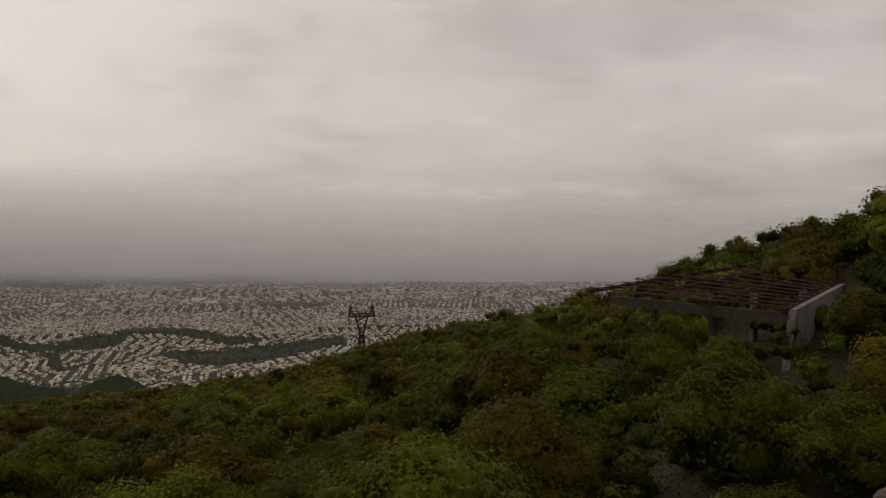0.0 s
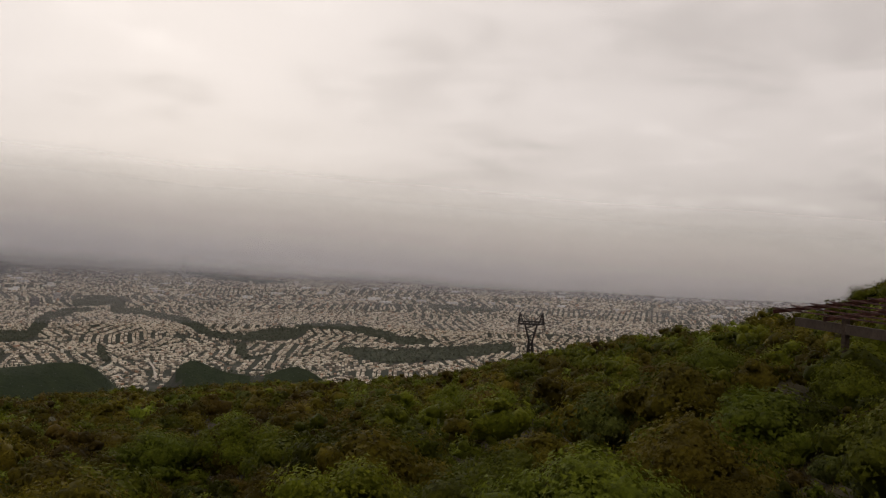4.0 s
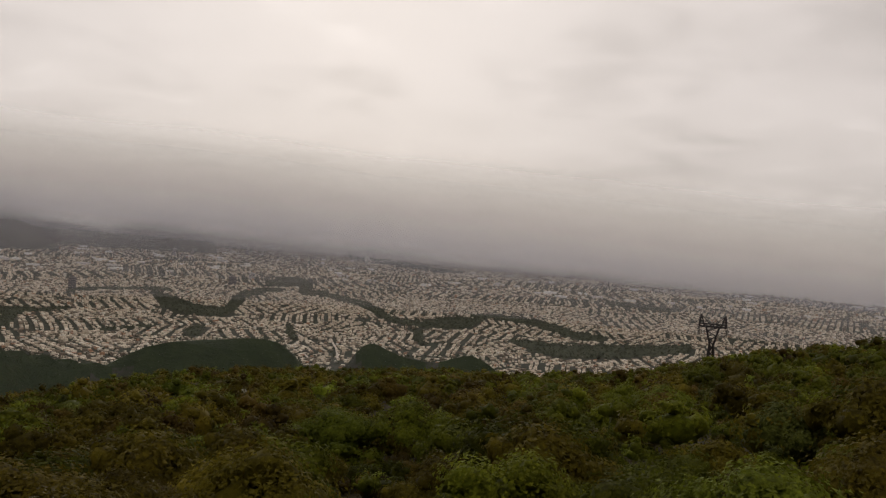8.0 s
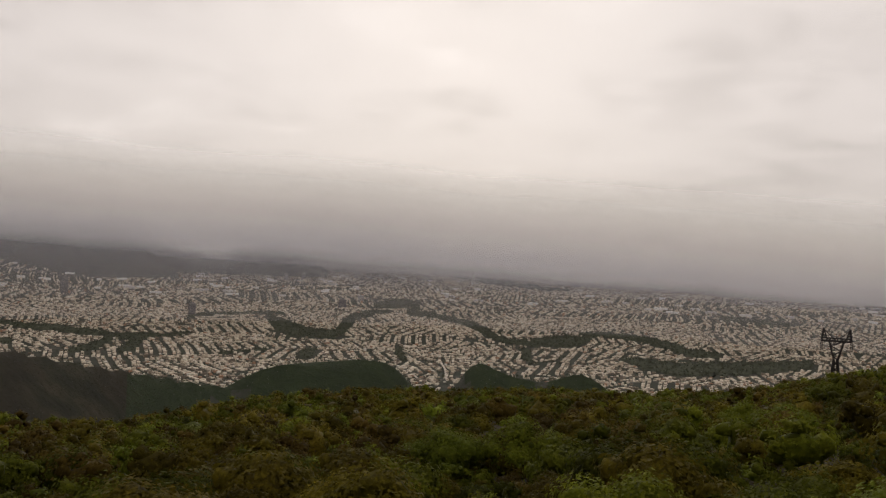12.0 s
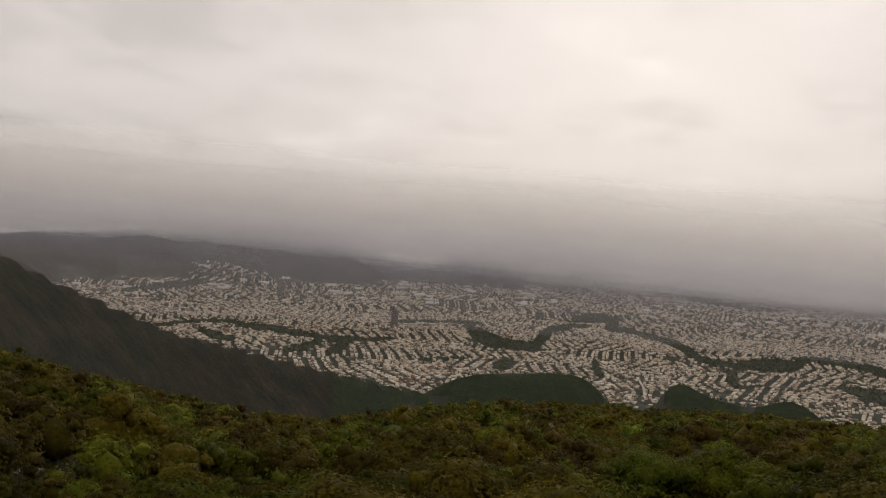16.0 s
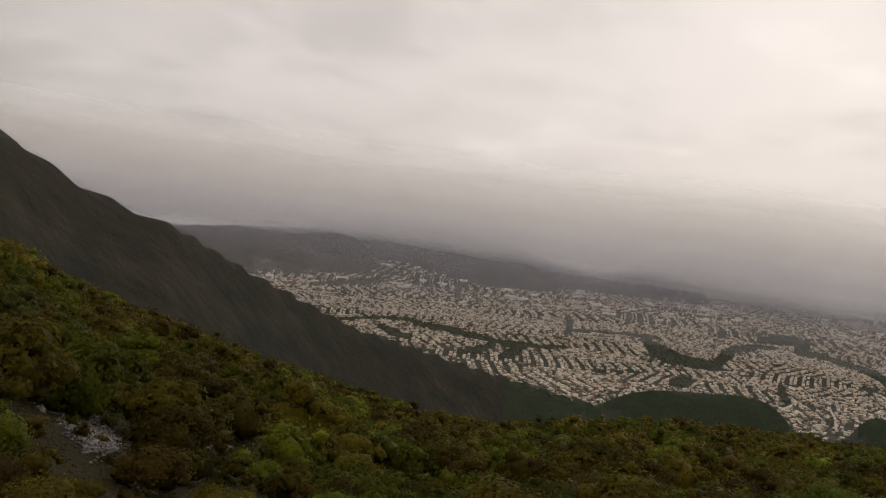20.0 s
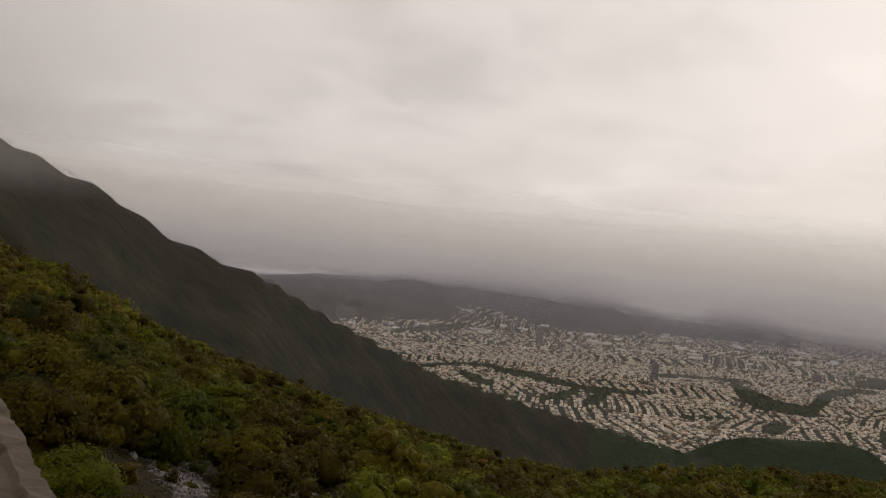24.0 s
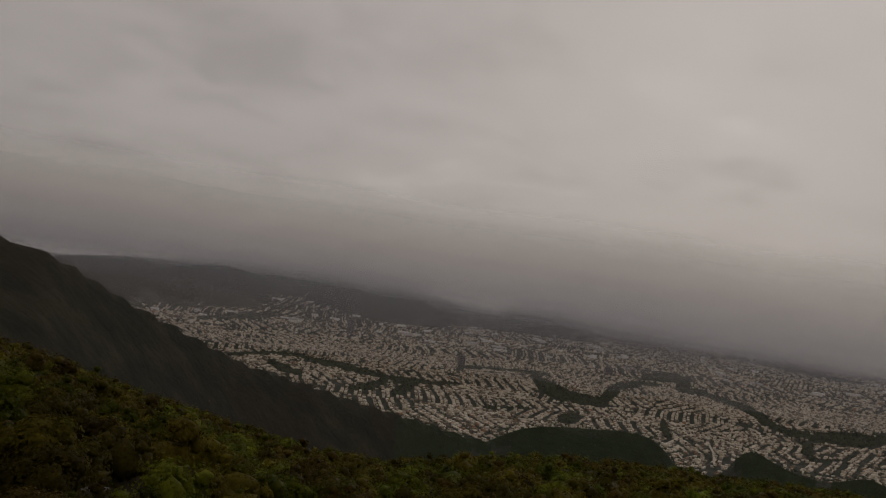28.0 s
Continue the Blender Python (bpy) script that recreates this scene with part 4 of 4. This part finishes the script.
def pylon():
    root = new("power_pylon")
    root.matrix_world = pose(*PYLON, 0, 0, -18) @ Matrix.Diagonal((1.12, 1.12, 1.0, 1.0))
    h = BEAM - PYLON.z
    waist, cw, ww, bw = h - 7.2, 2.2, 1.1, 4.2

    def tri(name, a, b, w=0.26):
        return part(name, bar_bm(a, b, w * 2.1), STEEL, root)
    for sx in (-1, 1):
        for sy in (-1, 1):
            tri("leg", (sx * bw / 2, sy * bw / 2, 0), (sx * ww / 2, sy * ww / 2, waist), 0.3)
            tri("upper_leg", (sx * ww / 2, sy * ww / 2, waist), (sx * cw, sy * ww / 2, h), 0.28)
    for i in range(9):
        t0, t1 = i / 9, (i + 1) / 9
        w0, w1 = bw + (ww - bw) * t0, bw + (ww - bw) * t1
        for sy in (-1, 1):
            s = sy * (1 if i % 2 else -1)
            tri("brace", (-s * w0 / 2, sy * w0 / 2, waist * t0), (s * w1 / 2, sy * w1 / 2, waist * t1), 0.18)
            tri("brace", (sy * w0 / 2, s * w0 / 2, waist * t0), (sy * w1 / 2, -s * w1 / 2, waist * t1), 0.18)
    for i in range(4):
        t0, t1 = i / 4, (i + 1) / 4
        for sy in (-1, 1):
            x0, x1 = ww / 2 + (cw - ww / 2) * t0, ww / 2 + (cw - ww / 2) * t1
            s = 1 if i % 2 else -1
            tri("brace", (-s * x0, sy * ww / 2, waist + 7.2 * t0), (s * x1, sy * ww / 2, waist + 7.2 * t1), 0.16)
    for sy in (-1, 1):
        tri("crossarm", (-4.6, sy * 0.45, h), (4.6, sy * 0.45, h), 0.3)
        tri("crossarm", (-4.6, sy * 0.2, h + 1.0), (4.6, sy * 0.2, h + 1.0), 0.22)
    for i in range(8):
        x = -4.6 + i * 1.15
        tri("brace", (x, 0, h), (x + 1.15, 0, h + 1.0) if i % 2 else (x + 0.6, 0, h + 1.0), 0.15)
    for s in (-1, 1):
        tri("horn", (s * 4.5, 0, h), (s * 4.0, 0, h + 4.6), 0.3)
        tri("horn", (s * 2.9, 0, h + 0.5), (s * 4.0, 0, h + 4.6), 0.2)
        tri("horn_brace", (s * 4.3, 0, h + 2.0), (s * 3.3, 0, h + 2.0), 0.15)
        tri("stay", (s * 4.0, 0, h + 4.2), (s * 0.8, 0, h + 0.8), 0.13)
        for x in (4.75, 4.25):
            bm = bmesh.new()
            for k in range(7):
                bmesh.ops.create_cone(bm, segments=8, radius1=0.26, radius2=0.16, depth=0.3, cap_ends=True, matrix=Matrix.Translation((s * x, 0, h - 0.35 - k * 0.5)))
            part("insulator", bm, STEEL, root)
    bm = bar_bm((0, 0, h + 0.8), (0, 0, h + 3.0), 0.14)
    part("mast", bm, STEEL, root)
    return tagged(root, "dark steel lattice power pylon with hanging insulators", "pylon")


pylon()

# ---- ruined shed with a bare roof frame ----
FR, BR, BL, FL = (polar(47.6, 42, -2.97), polar(50.4, 58, -2.5), polar(45.6, 66, -1.4), polar(35.5, 62, -3.2))
shed = new("ruined_shed")
base = float(ground_z(47.6, 42))


def between(s, t, dz=0.0):
    """A place on the roof: s from the low left edge to the right, t from the front to the back."""
    return FL.lerp(FR, s).lerp(BL.lerp(BR, s), t) + Vector((0, 0, dz))


for i in range(11):
    t = i / 10
    part("purlin", bar_bm(between(-0.01, t), between(1.01, t + rng.uniform(-0.01, 0.01)), 0.055, 0.09), RUST, shed)
for i in range(4):
    s = (0.02, 0.33, 0.66, 0.985)[i]
    part("rafter", bar_bm(between(s, -0.02, -0.2), between(s, 1.0, -0.2), 0.14, 0.26), RUST, shed)
part("front_beam", bar_bm(between(0.12, 0.03, -0.75), between(1.0, 0.03, -0.62), 0.25, 0.55), STAINED, shed, "stained concrete front beam")
part("back_beam", bar_bm(between(0.12, 0.97, -0.6), between(1.0, 0.97, -0.6), 0.25, 0.4), STAINED, shed)
for s, t in ((0.72, 0.35), (0.88, 0.6), (0.70, 0.03), (0.3, 0.97), (0.6, 0.97), (0.4, 0.03)):
    p = between(s, t)
    g = float(ground_z(math.degrees(math.atan2(p.x, p.y)), math.hypot(p.x, p.y)))
    bm = box_bm(p.x - 0.16, p.y - 0.16, g - 0.8, p.x + 0.16, p.y + 0.16, p.z - 0.12, 0.02)
    inner = 0.1 < t < 0.9
    part("column", bm, PALE if inner else STAINED, shed, "flaking whitewashed column" if inner else "stained concrete column")
# side wall from the front corner to the back, and its raking buttress
d = (BR - FR)
d.z = 0
d.normalize()
side = Vector((d.y, -d.x, 0))
bm = bmesh.new()
for off in (0, 0.3):
    for p, lift in ((FR, 0), (BR, 0)):
        for z in (base - 2.5, None):
            q = p + side * off
            bm.verts.new((q.x, q.y, p.z - 0.1 if z is None else z))
bm.verts.ensure_lookup_table()
V = bm.verts
for ids in ((0, 1, 3, 2), (4, 6, 7, 5), (0, 4, 5, 1), (2, 3, 7, 6), (1, 5, 7, 3), (0, 2, 6, 4)):
    bm.faces.new([V[i] for i in ids])
part("side_wall", bm, PALE, shed, "whitewashed side wall streaked with dark mould")
toe = FR - d * 1.0 - side * 0.3
bm = bmesh.new()
for z, k in ((base - 1.5, 1.0), (FR.z - 0.15, 0.05)):
    c = FR.lerp(toe, k)
    for u, w in ((0, 0), (1, 0), (1, 1), (0, 1)):
        q = c + d * u * (0.5 + k) + side * (w * 0.34 - 0.02)
        bm.verts.new((q.x, q.y, z))
bm.verts.ensure_lookup_table()
V = bm.verts
for ids in ((0, 1, 5, 4), (1, 2, 6, 5), (2, 3, 7, 6), (3, 0, 4, 7), (4, 5, 6, 7), (3, 2, 1, 0)):
    bm.faces.new([V[i] for i in ids])
part("buttress", bm, PALE, shed, "raking pale concrete buttress")
part("back_wall", bar_bm(between(0.35, 0.97, -2.2), between(1.0, 0.97, -2.2), 0.25, 3.2), STAINED, shed)
tagged(shed, "roofless concrete shed with rusted roof frame among trees", "ruin")

# ---- terrace and parapet at the lookout ----
def parapet(a, b, label):
    a, b = Vector((*a, -0.5)), Vector((*b, -0.5))
    d = (b - a).normalized()
    ang = math.degrees(math.atan2(d.y, d.x))
    L = (b - a).length
    root = new("parapet")
    root.matrix_world = pose(a.x, a.y, a.z, 0, 0, ang)
    prof = [(-0.34, -0.10), (-0.34, -0.02), (-0.325, -0.004), (-0.20, 0.004), (-0.075, 0.0), (-0.06, 0.014), (-0.018, 0.012), (-0.002, -0.004), (0.0, -0.10)]
    n = int(L / 0.045)
    bm = bmesh.new()
    rings = []
    for i in range(n + 1):
        chip = [rng.normal(0, 0.0035) for _ in prof]
        if rng.random() < 0.14:
            chip[6] -= 0.012
            chip[7] -= 0.01
        rings.append([bm.verts.new((L * i / n, y + c * 0.7, z + c)) for (y, z), c in zip(prof, chip)])
    for u, w in zip(rings, rings[1:]):
        for k in range(len(prof) - 1):
            bm.faces.new((u[k], w[k], w[k + 1], u[k + 1]))
        bm.faces.new((u[-1], w[-1], w[0], u[0]))
    bm.faces.new(rings[0])
    bm.faces.new(rings[-1][::-1])
    part("coping", bm, CONCRETE, root, "worn concrete coping with a crumbling rim")
    part("wall", box_bm(0.02, -0.30, -3.6, L - 0.02, -0.05, -0.10), CONCRETE, root)
    return tagged(root, label, "parapet")


parapet((-5.5, 2.78), (-0.2, 0.42), "weathered brown concrete parapet of the lookout terrace")
parapet((-0.17, 0.28), (4.58, 2.80), "weathered concrete parapet of the lookout terrace")
tv = [(-5.3, 2.1, 0), (-0.22, 0.02, 0), (4.4, 2.5, 0), (6, -6, 0), (-6, -6, 0)]
bm = bmesh.new()
lo = [bm.verts.new((x, y, -4.2)) for x, y, _ in tv]
hi = [bm.verts.new((x, y, -1.6)) for x, y, _ in tv]
bm.faces.new(hi)
bm.faces.new(lo[::-1])
for i in range(5):
    bm.faces.new((lo[i], lo[(i + 1) % 5], hi[(i + 1) % 5], hi[i]))
tagged(part("terrace", bm, CONCRETE), "concrete floor of the lookout terrace", "terrace", kind="structure")
tv2 = [(x * 0.9, y * 0.9 - 0.2) for x, y, _ in tv]
bm = bmesh.new()
lo = [bm.verts.new((x, y, -9.5)) for x, y in tv2]
hi = [bm.verts.new((x, y, -4.2)) for x, y in tv2]
for i in range(5):
    bm.faces.new((lo[i], lo[(i + 1) % 5], hi[(i + 1) % 5], hi[i]))
tagged(part("terrace_footing", bm, CONCRETE), "concrete retaining wall under the terrace", "wall", kind="structure")


# ---- scree and slabs on the slope ----
def stone(name, size, seed, parent=None):
    r = np.random.default_rng(seed)
    bm = bmesh.new()
    bmesh.ops.create_icosphere(bm, subdivisions=1, radius=1.0)
    for v in bm.verts:
        v.co = Vector([c * s * r.uniform(0.75, 1.15) for c, s in zip(v.co, size)])
    return part(name, bm, ROCK, parent)


proto = stone("stone", (0.085, 0.065, 0.04), 3)
me = proto.data
bpy.data.objects.remove(proto)
base_v = np.array([v.co[:] for v in me.vertices])
base_f = np.array([p.vertices[:] for p in me.polygons])
n = 2600
patch = rng.random(n) < 0.93
a = np.where(patch, rng.normal(-49.7, 0.75, n), rng.uniform(-62, -49, n))
a = np.clip(a, -63, -47.2)
el = np.interp(a, SCREE_AZ, SCREE_EL) + np.where(patch, rng.normal(0, 0.42, n), rng.normal(0, 0.14, n))
r = slope_at(a, el)
z = ground_z(a, r)
rot = rng.uniform(0, 6.28, n)
sc = rng.uniform(0.55, 1.75, n) ** 1.4
V = np.empty((n, len(base_v), 3))
V[:, :, 0] = (base_v[None, :, 0] * np.cos(rot)[:, None] - base_v[None, :, 1] * np.sin(rot)[:, None]) * sc[:, None] + (r * np.sin(np.radians(a)))[:, None]
V[:, :, 1] = (base_v[None, :, 0] * np.sin(rot)[:, None] + base_v[None, :, 1] * np.cos(rot)[:, None]) * sc[:, None] + (r * np.cos(np.radians(a)))[:, None]
V[:, :, 2] = base_v[None, :, 2] * sc[:, None] + (z + 0.05)[:, None]
F = (np.arange(n)[:, None, None] * len(base_v) + base_f[None]).reshape(-1, 3)
tagged(quick_mesh("scree", V.reshape(-1, 3), F, ROCK), "loose pale limestone rubble on the slope", "rubble", kind="stuff")
for i, (a, e, s) in enumerate(((-43.7, -14.1, (0.75, 0.42, 0.16)), (-41.8, -14.7, (0.85, 0.5, 0.18)), (-42.6, -14.6, (0.4, 0.3, 0.14)), (-49.3, -14.6, (0.3, 0.22, 0.14)), (-52.6, -12.7, (0.34, 0.3, 0.2)))):
    r = float(slope_at([a], [e])[0])
    ob = stone("boulder", s, 20 + i)
    ob.matrix_world = pose(*polar(a, r, float(ground_z(a, r)) + 0.06), 14, -10, 40 * i)
    tagged(ob, "pale limestone slab among the bushes", "boulder", "slabs on the slope")
